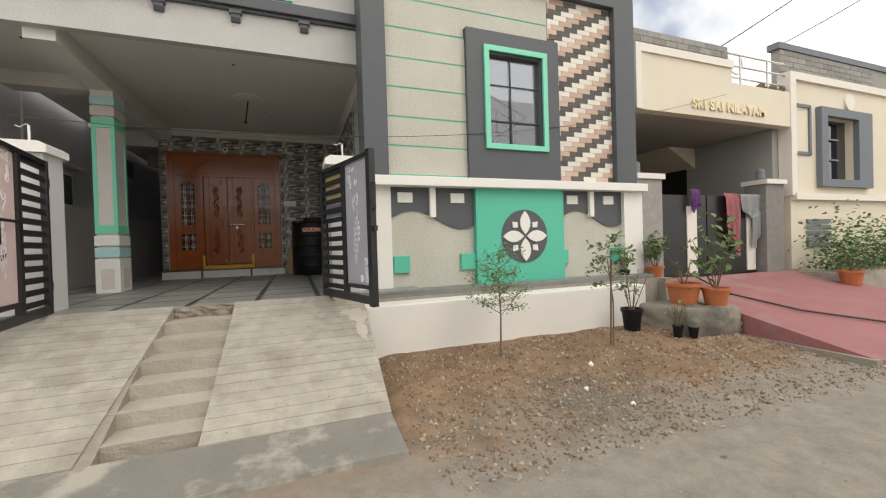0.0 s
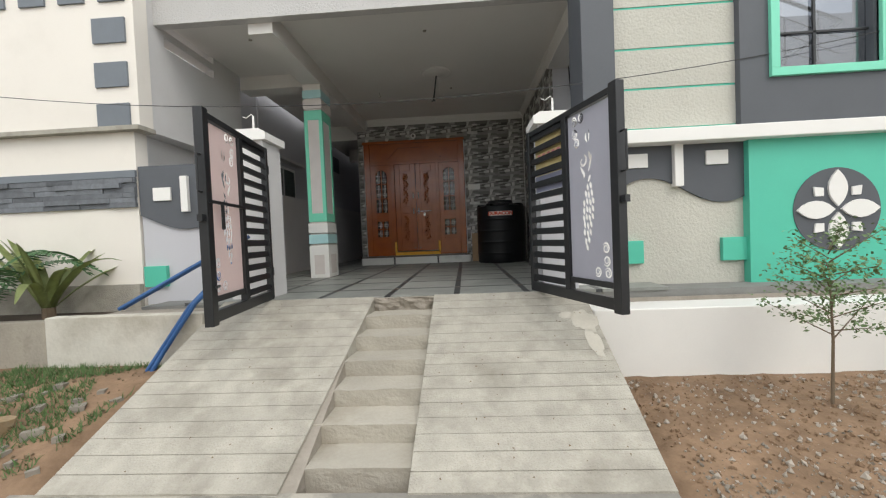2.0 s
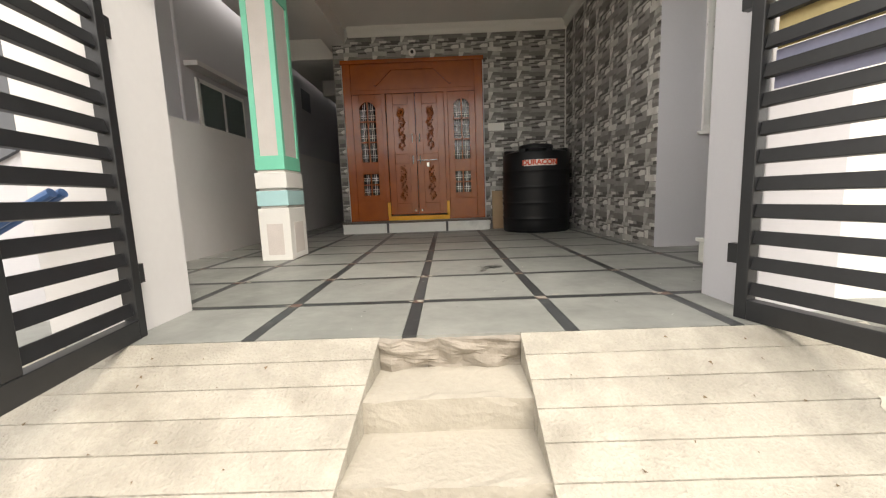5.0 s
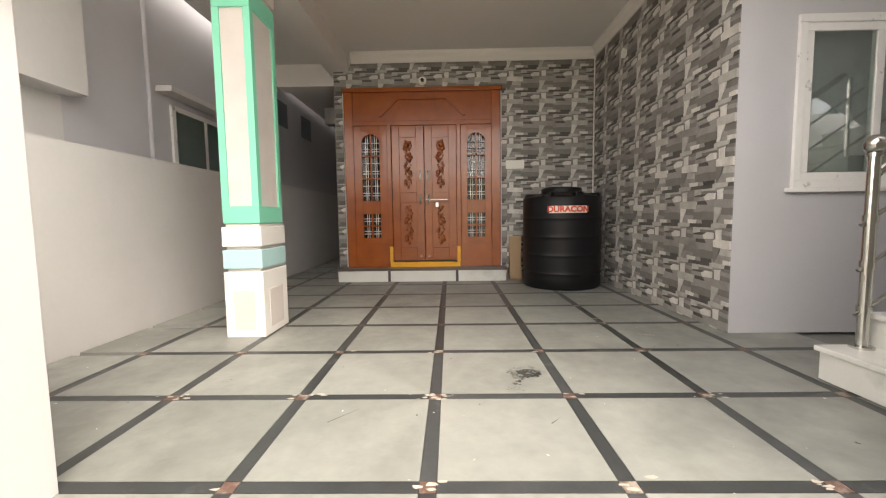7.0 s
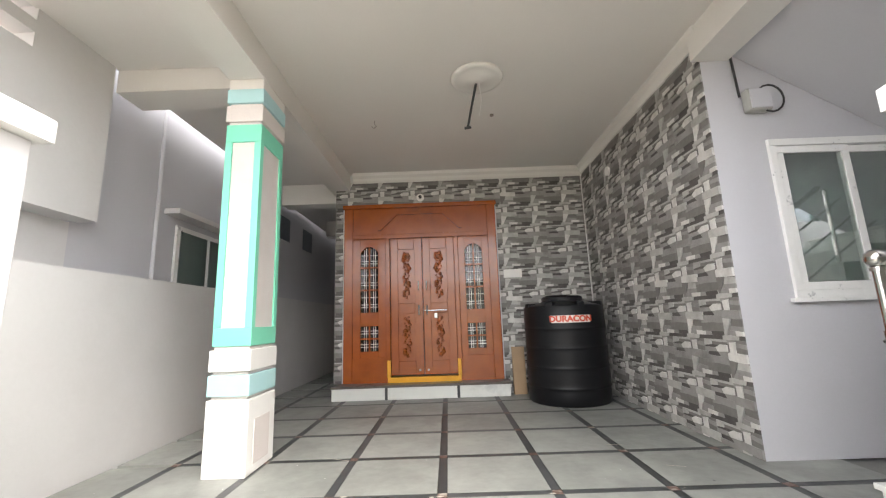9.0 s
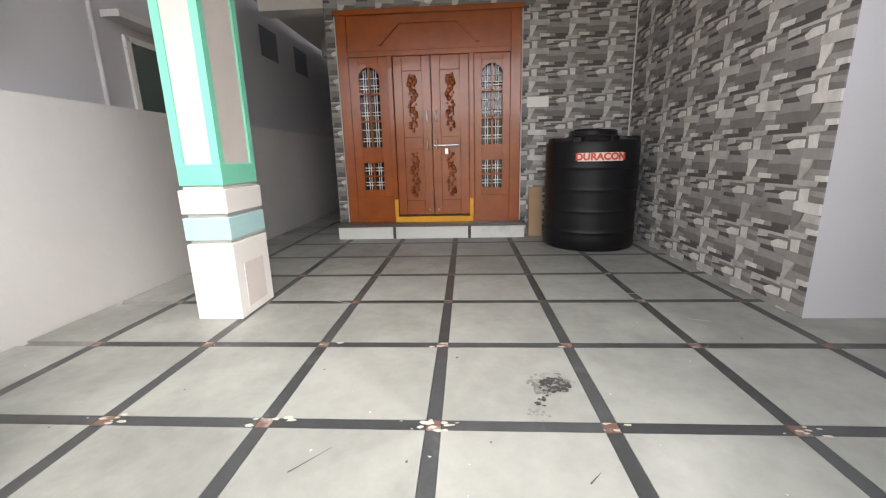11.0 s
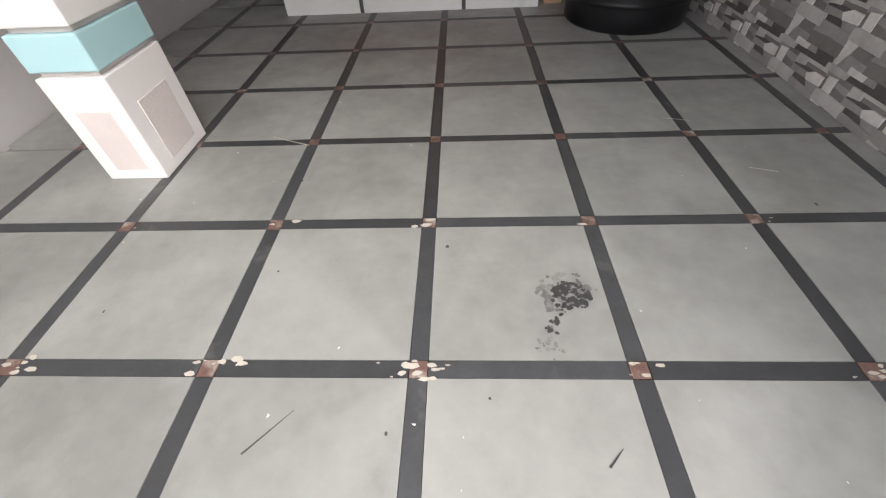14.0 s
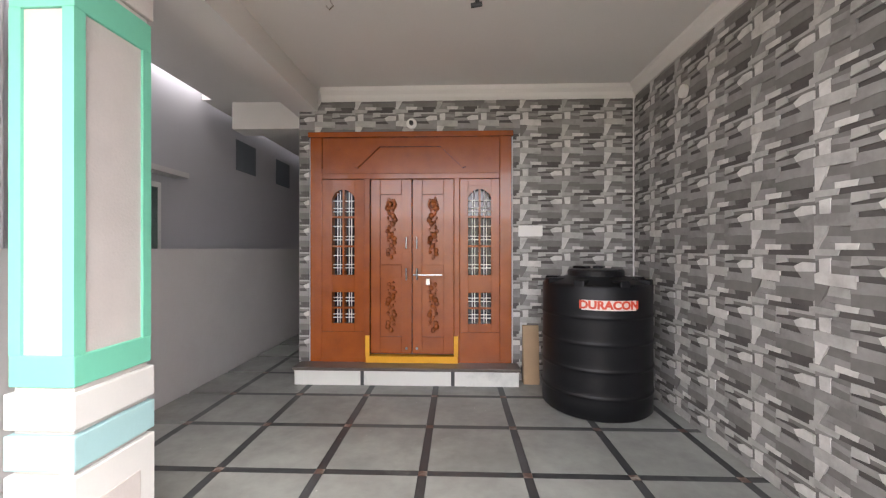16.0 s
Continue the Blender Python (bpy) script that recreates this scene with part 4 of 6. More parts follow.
    # yellow painted threshold
    part("threshold", boxes((L0 - 0.045, L1 + 0.045, -0.055, 0.06, 0.20, 0.275)), M_YELLOW, d, "yellow painted threshold")
    part("threshold_upright", boxes((L0 - 0.05, L0, -0.052, -0.035, 0.275, 0.52)), M_YELLOW, d)
    part("threshold_upright", boxes((L1, L1 + 0.05, -0.052, -0.035, 0.275, 0.52)), M_YELLOW, d)
    return d


main_door()
solid("house_interior", boxes((-1.6, 0.95, BACK + 0.9, BACK + 0.95, 0, 3.2)), M_LAV, "plain inner wall behind the door", "wall", "structure")

doorstep = thing("door_plinth", "white marble doorstep with dark granite top", "step", kind="structure")
for a, b in ((-1.62, -0.86), (-0.82, 0.17), (0.21, 0.93)):
    part("marble_slab", boxes((a, b, 3.90, BACK, 0, 0.165)), M_MARBLE, doorstep)
for a, b in ((-0.86, -0.82), (0.17, 0.21)):
    part("granite_strip", boxes((a, b, 3.905, BACK, 0, 0.164)), M_STRIP, doorstep)
part("granite_top", boxes((-1.64, 0.95, 3.885, BACK, 0.165, 0.20), bevel=0.004), M_GRANITE, doorstep)

# ---- water tank ----
tank = thing("water_tank", "black ribbed plastic water tank on the floor", "water tank", at=(1.64, 3.50, 0))
R = 0.52
prof = [(0, 0), (R - 0.02, 0), (R, 0.02)]
for k in range(5):
    z = 0.21 + 0.24 * k
    if k < 4:
        prof += [(R, z - 0.06), (R, z - 0.022), (R + 0.001, z - 0.018), (R + 0.008, z - 0.007), (R + 0.008, z + 0.007), (R + 0.001, z + 0.018), (R, z + 0.022), (R, z + 0.06)]
prof += [(R, 1.20), (R - 0.01, 1.215), (R - 0.05, 1.225), (0.26, 1.285), (0.24, 1.285)]
part("body", lathe(prof, 56), M_PLASTIC, tank, smooth=True)
part("lid", lathe([(0.23, 1.275), (0.27, 1.28), (0.27, 1.33), (0.255, 1.345), (0, 1.35)], 40), M_PLASTIC, tank)
for a in range(8):
    bm = boxes((0.30, R - 0.004, -0.05, 0.05, 1.10, 1.262), bevel=0.015)
    bm.transform(pose(0, 0, 0, 0, 0, a * 45 + 10))
    part("shoulder_lug", bm, M_PLASTIC, tank)
for a in (60, 120):
    bm = boxes((0.10, 0.26, -0.05, 0.05, 1.345, 1.372), bevel=0.01)
    bm.transform(pose(0, 0, 0, 0, 0, a))
    part("lid_grip", bm, M_PLASTIC, tank)
# curved label and its letters
def bent_box(a0, a1, z0, z1, r):
    bm = bmesh.new()
    n = 12
    cols = []
    for i in range(n + 1):
        a = radians(a0 + (a1 - a0) * i / n)
        cols.append([bm.verts.new((rr * math.cos(a), rr * math.sin(a), z)) for rr in (r, r - 0.004) for z in (z0, z1)])
    for p, q in zip(cols, cols[1:]):
        for i, j in ((0, 1), (1, 3), (3, 2), (2, 0)):
            bm.faces.new((p[i], p[j], q[j], q[i]))
    bmesh.ops.recalc_face_normals(bm, faces=bm.faces[:])
    return bm


part("label", bent_box(238, 291, 1.00, 1.09, R + 0.006), M_STICKER, tank, "pale sticker with red lettering")
txt = bpy.data.curves.new("letters", "FONT")
txt.body, txt.size, txt.extrude, txt.align_x, txt.align_y = "DURACON", 0.098, 0.001, "CENTER", "CENTER"
txt.offset = 0.0045
tob = bpy.data.objects.new("letters", txt)
lm = bpy.data.meshes.new_from_object(tob)
bpy.data.objects.remove(tob)
for v in lm.vertices:
    a = radians(264.5) + (v.co.x * 1.08) / (R + 0.008)
    z = 1.045 + v.co.y
    r = R + 0.008 + v.co.z
    v.co = (r * math.cos(a), r * math.sin(a), z)
lm.materials.clear()
lm.materials.append(M_RED)
letters = new("lettering", lm)
letters.parent = tank

cardboard = solid("cardboard_sheet", prism(bmesh.new(), [(4.10, 0.0), (3.99, 0.0), (4.05, 0.66), (4.10, 0.66)], "x", 1.0, 1.18), M_CARD, "brown cardboard piece leaning beside the tank", "cardboard")

# ---- right bay: stairwell ----
IW0, IW1, IZ0, IZ1 = 2.75, 4.00, 1.15, 2.45
wall_stair = solid("wall_stairwell", boxes((2.55, IW0, 1.11, 1.34, 0, 3.75), (IW1, 7.0, 1.11, 1.34, 0, 3.75), (IW0, IW1, 1.11, 1.34, 0, IZ0), (IW0, IW1, 1.11, 1.34, IZ1, 3.75)), M_LAV, "lavender-grey stairwell wall", "wall", "structure")
iwin = thing("window_2", "white sliding window with green-tinted glass", "window", kind="structure")
for r in ((IW0, IW1, 1.085, 1.16, IZ1 - 0.06, IZ1), (IW0, IW1, 1.085, 1.16, IZ0, IZ0 + 0.06), (IW0, IW0 + 0.06, 1.085, 1.16, IZ0 + 0.06, IZ1 - 0.06), (IW1 - 0.06, IW1, 1.085, 1.16, IZ0 + 0.06, IZ1 - 0.06)):
    part("window_frame", boxes(r, bevel=0.005), M_UPVC, iwin)
for a, b, y in ((IW0 + 0.06, 3.405, 1.10), (3.345, IW1 - 0.06, 1.125)):
    for r in ((a, b, y, y + 0.025, IZ1 - 0.12, IZ1 - 0.06), (a, b, y, y + 0.025, IZ0 + 0.06, IZ0 + 0.12), (a, a + 0.06, y, y + 0.025, IZ0 + 0.12, IZ1 - 0.12), (b - 0.06, b, y, y + 0.025, IZ0 + 0.12, IZ1 - 0.12)):
        part("sash", boxes(r, bevel=0.004), M_UPVC, iwin)
    part("pane", boxes((a + 0.06, b - 0.06, y + 0.01, y + 0.015, IZ0 + 0.12, IZ1 - 0.12)), M_GLASS, iwin)
part("backing", boxes((IW0, IW1, 1.25, 1.26, IZ0, IZ1)), M_CURTAIN, iwin, "grey-green curtain behind the glass")
part("window_sill", boxes((IW0 - 0.04, IW1 + 0.04, 1.07, 1.12, IZ0 - 0.03, IZ0)), M_UPVC, iwin)

stairs = thing("staircase", "marble-faced staircase climbing beside the porch", "stairs", kind="structure")
for k in range(10):
    x = 2.20 + 0.27 * k
    z = 0.20 + 0.189 * k
    part("riser", boxes((x, x + 0.02, -0.70, 0.19, max(0, z - 0.19), z - 0.03)), M_MARBLE, stairs)
    part("tread", boxes((x - 0.02, x + 0.29, -0.70, 0.21, z - 0.03, z), bevel=0.004), M_MARBLE, stairs)
    part("core", boxes((x + 0.02, x + 0.29, -0.70, 0.19, max(0, z - 0.6), z - 0.03)), M_MARBLE, stairs)
part("landing", boxes((4.96, 6.9, -0.70, 1.11, 1.75, 1.9)), M_LAV, stairs)
bm = prism(bmesh.new(), [(2.3, 3.60), (2.3, 3.42), (5.0, 1.72), (5.0, 1.95)], "y", -0.30, 1.105)
part("upper_flight", bm, M_LAV, stairs, "lavender-grey soffit of the upper flight")
srail = thing("stair_railing", "stainless steel stair railing with ball-topped post", "railing")
NX, NY = 2.385, 0.145
post = part("newel_post", rod((NX, NY, 0.20), (NX, NY, 1.27), 0.028, 16), M_STEEL, srail, smooth=False)
bm = bmesh.new()
ball(bm, (NX, NY, 1.32), 0.052)
part("ball_finial", bm, M_STEEL, post, smooth=True)
part("collar", rod((NX, NY, 1.255), (NX, NY, 1.275), 0.036, 18), M_STEEL, post)
part("post_flange", rod((NX, NY, 0.20), (NX, NY, 0.212), 0.055, 20), M_STEEL, post)
part("handrail", rod((NX + 0.02, NY, 1.17), (4.9, NY, 2.93), 0.025, 14), M_STEEL, srail)
part("handrail", rod((4.9, 0.24, 2.72), (2.7, 0.38, 4.2), 0.025, 14), M_STEEL, srail)
for d in (0.25, 0.5, 0.75):
    part("bar", rod((NX - 0.05, NY, 1.135 - d), (4.9, NY, 2.90 - d), 0.011, 10), M_STEEL, srail)
    part("bar_clamp", rod((NX, NY, 1.15 - d), (NX, NY, 1.19 - d), 0.034, 16), M_STEEL, post)
for d in (0.2, 0.4, 0.6):
    part("bar", rod((4.9, 0.24, 2.70 - d), (2.7, 0.38, 4.18 - d), 0.011, 10), M_STEEL, srail)
for x in (3.3, 4.1, 4.9):
    z = 0.20 + 0.189 * int((x - 2.20) / 0.27)
    part("post", rod((x, NY, z), (x, NY, 1.17 + (x - NX) * 0.70), 0.02, 12), M_STEEL, srail)

# junction box with a coil of wire
jb = thing("junction_box", "grey junction box with loose wire coil", "junction box", at=(2.71, 1.11, 2.785))
part("box", boxes((-0.10, 0.10, -0.08, 0, -0.10, 0.10), bevel=0.02), M_PORCH, jb)
part("lid", boxes((-0.085, 0.085, -0.092, -0.08, -0.085, 0.085), bevel=0.005), M_LAV, jb)
coil = [(0.10 + 0.11 * math.cos(a), -0.06, 0.01 + 0.12 * math.sin(a)) for a in [i * math.pi / 8 for i in range(17)]]
part("wire_coil", tube(coil, 0.008), M_WIRE, jb)
part("conduit", rod((-0.12, -0.02, 0.05), (-0.14, -0.02, 0.5), 0.01), M_WIRE, jb)

# ---- ceiling fittings ----
rose = thing("ceiling_rose", "round white plaster ceiling rose", "ceiling rose", at=(0.45, 1.63, 3.46))
part("medallion", lathe([(0, -0.045), (0.06, -0.045), (0.075, -0.03), (0.14, -0.03), (0.16, -0.02), (0.21, -0.025), (0.25, -0.02), (0.265, 0.0), (0, 0.0)], 40), M_CEIL, rose, smooth=True)
fanrod = thing("fan_hook_rod", "bare fan down-rod with loose wires hanging", "fan rod", at=(0.45, 1.63, 3.43))
part("pipe", rod((0, 0, 0.02), (-0.09, 0.31, -0.34), 0.013), M_IRON, fanrod)
part("coupler", rod((-0.125, 0.31, -0.345), (-0.055, 0.31, -0.335), 0.015), M_IRON, fanrod)
part("wire", tube([(0.02, 0, 0), (0.05, 0.10, -0.14), (0.03, 0.2, -0.27)], 0.003), M_WHITE_FIX, fanrod)
hook = solid("ceiling_hook", tube([(-0.72, 2.40, 3.465), (-0.72, 2.40, 3.42), (-0.70, 2.40, 3.39), (-0.73, 2.40, 3.36), (-0.755, 2.40, 3.39)], 0.006), M_STEEL, "small steel hook in the ceiling", "hook")
for x, y in ((0.385, 0.20), (-2.05, 0.11), (0.68, 2.36)):
    solid("ceiling_outlet", cyl(bmesh.new(), (x, y, 3.46), (x, y, 3.447), 0.024), M_RAW, "round light outlet in the ceiling", "light outlet")
bell = thing("bulb_holder", "round white bulb holder above the door", "bulb holder", at=(-0.30, BACK - 0.03, 3.03))
bm = bmesh.new()
cyl(bm, (0, 0.0, 0), (0, -0.03, 0), 0.06, seg=24)
part("base", bm, M_WHITE_FIX, bell)
bm = bmesh.new()
cyl(bm, (0, -0.03, 0), (0, -0.07, 0), 0.025, seg=16)
part("socket", bm, M_IRON, bell)
sw = thing("switch_plate", "blank white switch plate on the stone wall", "switch plate", at=(1.10, BACK - 0.04, 1.76))
part("plate", boxes((-0.14, 0.14, 0, 0.03, -0.065, 0.065), bevel=0.006), M_WHITE_FIX, sw)
clock = thing("outlet_cover", "round white outlet cover on stone wall", "outlet cover", at=(RIGHT - 0.035, 3.1, 2.98))
part("cover", cyl(bmesh.new(), (0.03, 0, 0), (-0.01, 0, 0), 0.06, seg=20), M_WHITE_FIX, clock)

# ---- neighbour house beyond the boundary wall (left) ----
nl = thing("neighbour_house", "off-white neighbouring house with slate squares", "house", kind="structure")
part("front_wall", boxes((-9.0, -2.85, -0.95, -0.75, 1.98, 4.5)), M_NWHITE, nl)
part("lower_wall", boxes((-9.0, -2.97, -0.90, -0.72, -0.6, 1.98)), M_NWHITE, nl)
part("base_strip", boxes((-9.0, -2.97, -0.96, -0.90, -0.6, 0.19)), M_CEMENT, nl, "bare cement base")
part("ledge", boxes((-9.0, -2.83, -1.0, -0.74, 1.97, 2.02)), M_CEMENT, nl, "thin cement ledge")
part("band", boxes((-9.0, -2.97, -0.93, -0.90, 1.44, 1.52)), M_NGREY, nl, "slate band")
part("parapet_band", boxes((-9.0, -2.85, -1.03, -0.75, 4.44, 4.52)), M_NGREY, nl, "slate ledge")
part("parapet", boxes((-9.0, -2.85, -0.95, -0.75, 4.52, 5.6)), M_NGREY, nl)
for x in (-3.25, -3.73, -4.21, -4.70):
    part("square", boxes((x, x + 0.31, -0.975, -0.95, 3.44, 3.79)), M_NGREY, nl, "slate square")
for z in (2.97, 2.47, 2.0):
    part("square", boxes((-3.34, -2.95, -0.975, -0.95, z, z + 0.28)), M_NGREY, nl, "slate square")
w = part("window", boxes((-6.3, -4.83, -0.98, -0.95, 2.12, 3.66)), M_NGREY, nl, "slate-framed window")
for x0, x1, z0, z1 in ((-6.24, -5.60, 2.2, 2.85), (-6.24, -5.60, 2.9, 3.6), (-5.55, -4.90, 2.2, 2.85), (-5.55, -4.90, 2.9, 3.6)):
    part("pane", boxes((x0, x1, -0.986, -0.98, z0, z1)), M_PALEGLASS, w)
# overhanging upper side wall with two slots
side = bmesh.new()
for a, c, lo, hi in ((-0.75, 1.25, 2.0, 3.14), (-0.75, -0.45, 3.14, 3.48), (0.55, 1.25, 3.14, 3.48), (-0.45, 0.55, 3.26, 3.36), (-0.75, 1.25, 3.48, 5.0)):
    box(side, -3.05, -2.88, a, c, lo, hi)
part("side_wall", side, M_INNER, nl)
part("rear_side_wall", boxes((-3.30, -3.10, 1.23, 14.0, -0.6, 5.2)), M_LAV, nl)
part("recess_wall", boxes((-3.30, -3.10, -0.72, 1.23, -0.6, 2.0), (-3.12, -3.046, -0.72, 1.2, 2.005, 2.07)), M_INNER, nl)
part("drain_pipe", rod((-3.085, 2.2, 0.5), (-3.085, 2.2, 3.6), 0.022), M_LAV, nl)
nw = part("side_window", boxes((-3.12, -3.07, 2.52, 3.75, 1.4, 2.29)), M_UPVC, nl, "white sliding side window")
for a, b in ((2.58, 3.10), (3.17, 3.69)):
    part("pane", boxes((-3.07, -3.065, a, b, 1.46, 2.23)), M_DARKGREEN, nw)
part("window_shade", boxes((-3.1, -2.92, 2.32, 4.0, 2.38, 2.44)), M_INNER, nl)
for y in (5.30, 6.62):
    part("vent", boxes((-3.12, -3.09, y, y + 0.58, 2.75, 3.21)), M_NGREY, nl, "dark ventilator opening")

ledge_band = thing("ledgestone_band", "dark grey ledgestone cladding band", "cladding", kind="structure")
random.seed(3)
x = -6.0
for rowi in range(6):
    x = -6.0
    while x < -2.98:
        wd = random.uniform(0.18, 0.5)
        ob = part("stone", boxes((x, min(x + wd, -2.97) - 0.004, -0.905 - random.uniform(0.012, 0.04), -0.90, 1.09 + rowi * 0.058, 1.145 + rowi * 0.058)), M_LEDGE, ledge_band)
        x += wd
upper_band = thing("parapet_cladding", "dark grey ledgestone cladding on the parapet", "cladding", kind="structure")
for rowi in range(9):
    x = -6.0
    while x < -2.86:
        wd = random.uniform(0.25, 0.6)
        part("stone", boxes((x, min(x + wd, -2.85) - 0.004, -0.955 - random.uniform(0.012, 0.05), -0.95, 4.53 + rowi * 0.1, 4.625 + rowi * 0.1)), M_LEDGE, upper_band)
        x += wd

# planter wall on the left
lp = thing("planter_wall", "low whitewashed planter wall beside the ramp", "planter", kind="structure")
part("wall", boxes((-3.36, -1.74, -1.68, -1.55, -1.0, -0.05), bevel=0.01), M_LIMEWASH, lp)
part("wall", boxes((-9.0, -3.36, -1.66, -1.53, -1.0, -0.09), bevel=0.01), M_RAWWALL, lp, "bare cement wall")
part("soil", boxes((-9.0, -2.9, -1.55, -0.9, -0.9, -0.12)), M_POTSOIL, lp, "dark planter soil")
part("slab", boxes((-2.9, -1.75, -1.55, -0.88, -0.9, -0.06)), M_RAW, lp)

# ---- neighbour on the far side ----
nr = thing("neighbour_porch", "cream neighbouring porch with slab canopy", "house", kind="structure")
# canopy, back and side walls carry the shade of the porch in their grey
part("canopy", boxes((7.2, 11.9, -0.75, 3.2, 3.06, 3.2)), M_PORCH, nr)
part("fascia", boxes((7.2, 11.85, -0.95, -0.75, 3.05, 3.83)), M_CREAM, nr)
part("parapet", boxes((7.2, 9.87, -0.95, -0.75, 3.83, 4.22)), M_CREAM, nr)
part("parapet_frame", boxes((7.2, 7.34, -0.99, -0.95, 3.05, 4.12), (7.2, 9.9, -0.99, -0.75, 4.12, 4.27)), M_NWHITE, nr)
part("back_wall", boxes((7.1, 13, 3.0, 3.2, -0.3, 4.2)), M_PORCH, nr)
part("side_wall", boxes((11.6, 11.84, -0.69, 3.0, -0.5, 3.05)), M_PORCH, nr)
# near-black sheet added over the dark stretch of the side wall
part("dark_panel", boxes((11.56, 11.6, 1.45, 2.9, -0.2, 2.9)), M_BLACKBAR, nr, "near-black panel on the side wall")
part("door", boxes((7.6, 8.9, 2.9, 3.0, -0.2, 2.4)), M_BLACKBAR, nr)
for a in (7.2, 10.9):
    p = part("gate_post", boxes((a, a + 0.62, -0.95, -0.5, -0.3, 1.74)), M_GREYBRICK, nr, "stone-clad gate post")
    part("cap", boxes((a - 0.04, a + 0.66, -1.0, -0.45, 1.74, 1.84)), M_NWHITE, p)
    part("lamp", lathe([(0, 0), (0.05, 0), (0.09, 0.05), (0.09, 0.22), (0.06, 0.26), (0, 0.28)], 16), M_NGREY, p).location = (a + 0.2, -0.72, 1.84)
part("brick_parapet", boxes((7.05, 12.1, 0.6, 0.8, 3.2, 5.62)), M_GREYBRICK, nr, "grey block parapet behind")
g = thing("neighbour_gate", "black sheet gate with white pattern strips", "gate")
for a, b in ((7.84, 9.3), (9.34, 10.88)):
    part("sheet", boxes((a, b, -0.74, -0.70, -0.2, 1.48)), M_IRON, g)
for a in (8.72, 10.55):
    part("strip", boxes((a, a + 0.28, -0.76, -0.74, -0.15, 1.25)), M_NWHITE, g, "white pattern strip")

nb = thing("neighbour_house_far", "cream house with slate-framed window", "house", kind="structure")
part("front_wall", boxes((11.85, 13.1, -0.9, -0.7, -0.5, 4.2), (14.4, 22, -0.9, -0.7, -0.5, 4.2), (13.1, 14.4, -0.9, -0.7, -0.5, 1.9), (13.1, 14.4, -0.9, -0.7, 3.4, 4.2)), M_CREAM, nb)
part("frame_band", boxes((11.8, 22, -0.97, -0.7, 4.15, 4.32), (11.8, 12.0, -0.97, -0.7, 1.5, 4.15)), M_NWHITE, nb)
part("window_frame", boxes((12.85, 13.1, -1.02, -0.9, 1.72, 3.6), (14.4, 15.0, -1.02, -0.9, 1.72, 3.6), (13.1, 14.4, -1.02, -0.9, 1.72, 1.9), (13.1, 14.4, -1.02, -0.9, 3.4, 3.6)), M_NGREY, nb, "slate window frame")
part("pane", boxes((13.1, 14.4, -0.74, -0.72, 1.9, 3.4)), M_DARKGLASS, nb)
for z in (2.4, 2.9):
    part("muntin", boxes((13.1, 14.0, -0.80, -0.76, z, z + 0.04)), M_NGREY, nb)
part("muntin", boxes((13.5, 13.54, -0.80, -0.76, 1.9, 3.4)), M_NGREY, nb)
part("ledge", boxes((11.9, 22, -1.0, -0.7, 1.40, 1.55)), M_NWHITE, nb)
part("parapet", boxes((13.9, 22, 0.4, 0.6, 3.4, 5.75)), M_GREYBRICK, nb, "grey block parapet")
part("parapet_cap", boxes((13.8, 22, 0.35, 0.65, 5.75, 5.92)), M_NGREY, nb)

drive = solid("neighbour_ramp", prism(bmesh.new(), [(-0.9, -0.2), (-0.9, -1.2), (-4.1, -1.2), (-4.1, -0.88)], "x", 7.45, 12.0), M_PINKROAD, "red oxide cement ramp of the neighbour", "ramp", "structure")

# houses across the road, behind the walker
solid("house_across", boxes((-14, 18, -15.0, -14.0, -1, 3.4)), M_CREAM, "plain cream house front across the road", "house", "structure")


# ---- plants ----
def leaf_cloud(spots, size, rnd, mtl=None):
    bm = bmesh.new()
    for p in spots:
        l = size * rnd.uniform(0.6, 1.3)
        w_ = l * rnd.uniform(0.22, 0.38)
        m = Matrix.Translation(p) @ Euler((rnd.uniform(-0.9, 0.9), rnd.uniform(-0.9, 0.9), rnd.uniform(0, 6.3))).to_matrix().to_4x4()
        pts = [(0, 0, 0), (l * 0.5, w_, 0.1 * l), (l, 0, 0.02 * l), (l * 0.5, -w_, 0.1 * l)]
        vs = [bm.verts.new(m @ Vector(q)) for q in pts]
        bm.faces.new((vs[0], vs[1], vs[2]))
        bm.faces.new((vs[0], vs[2], vs[3]))
    return bm


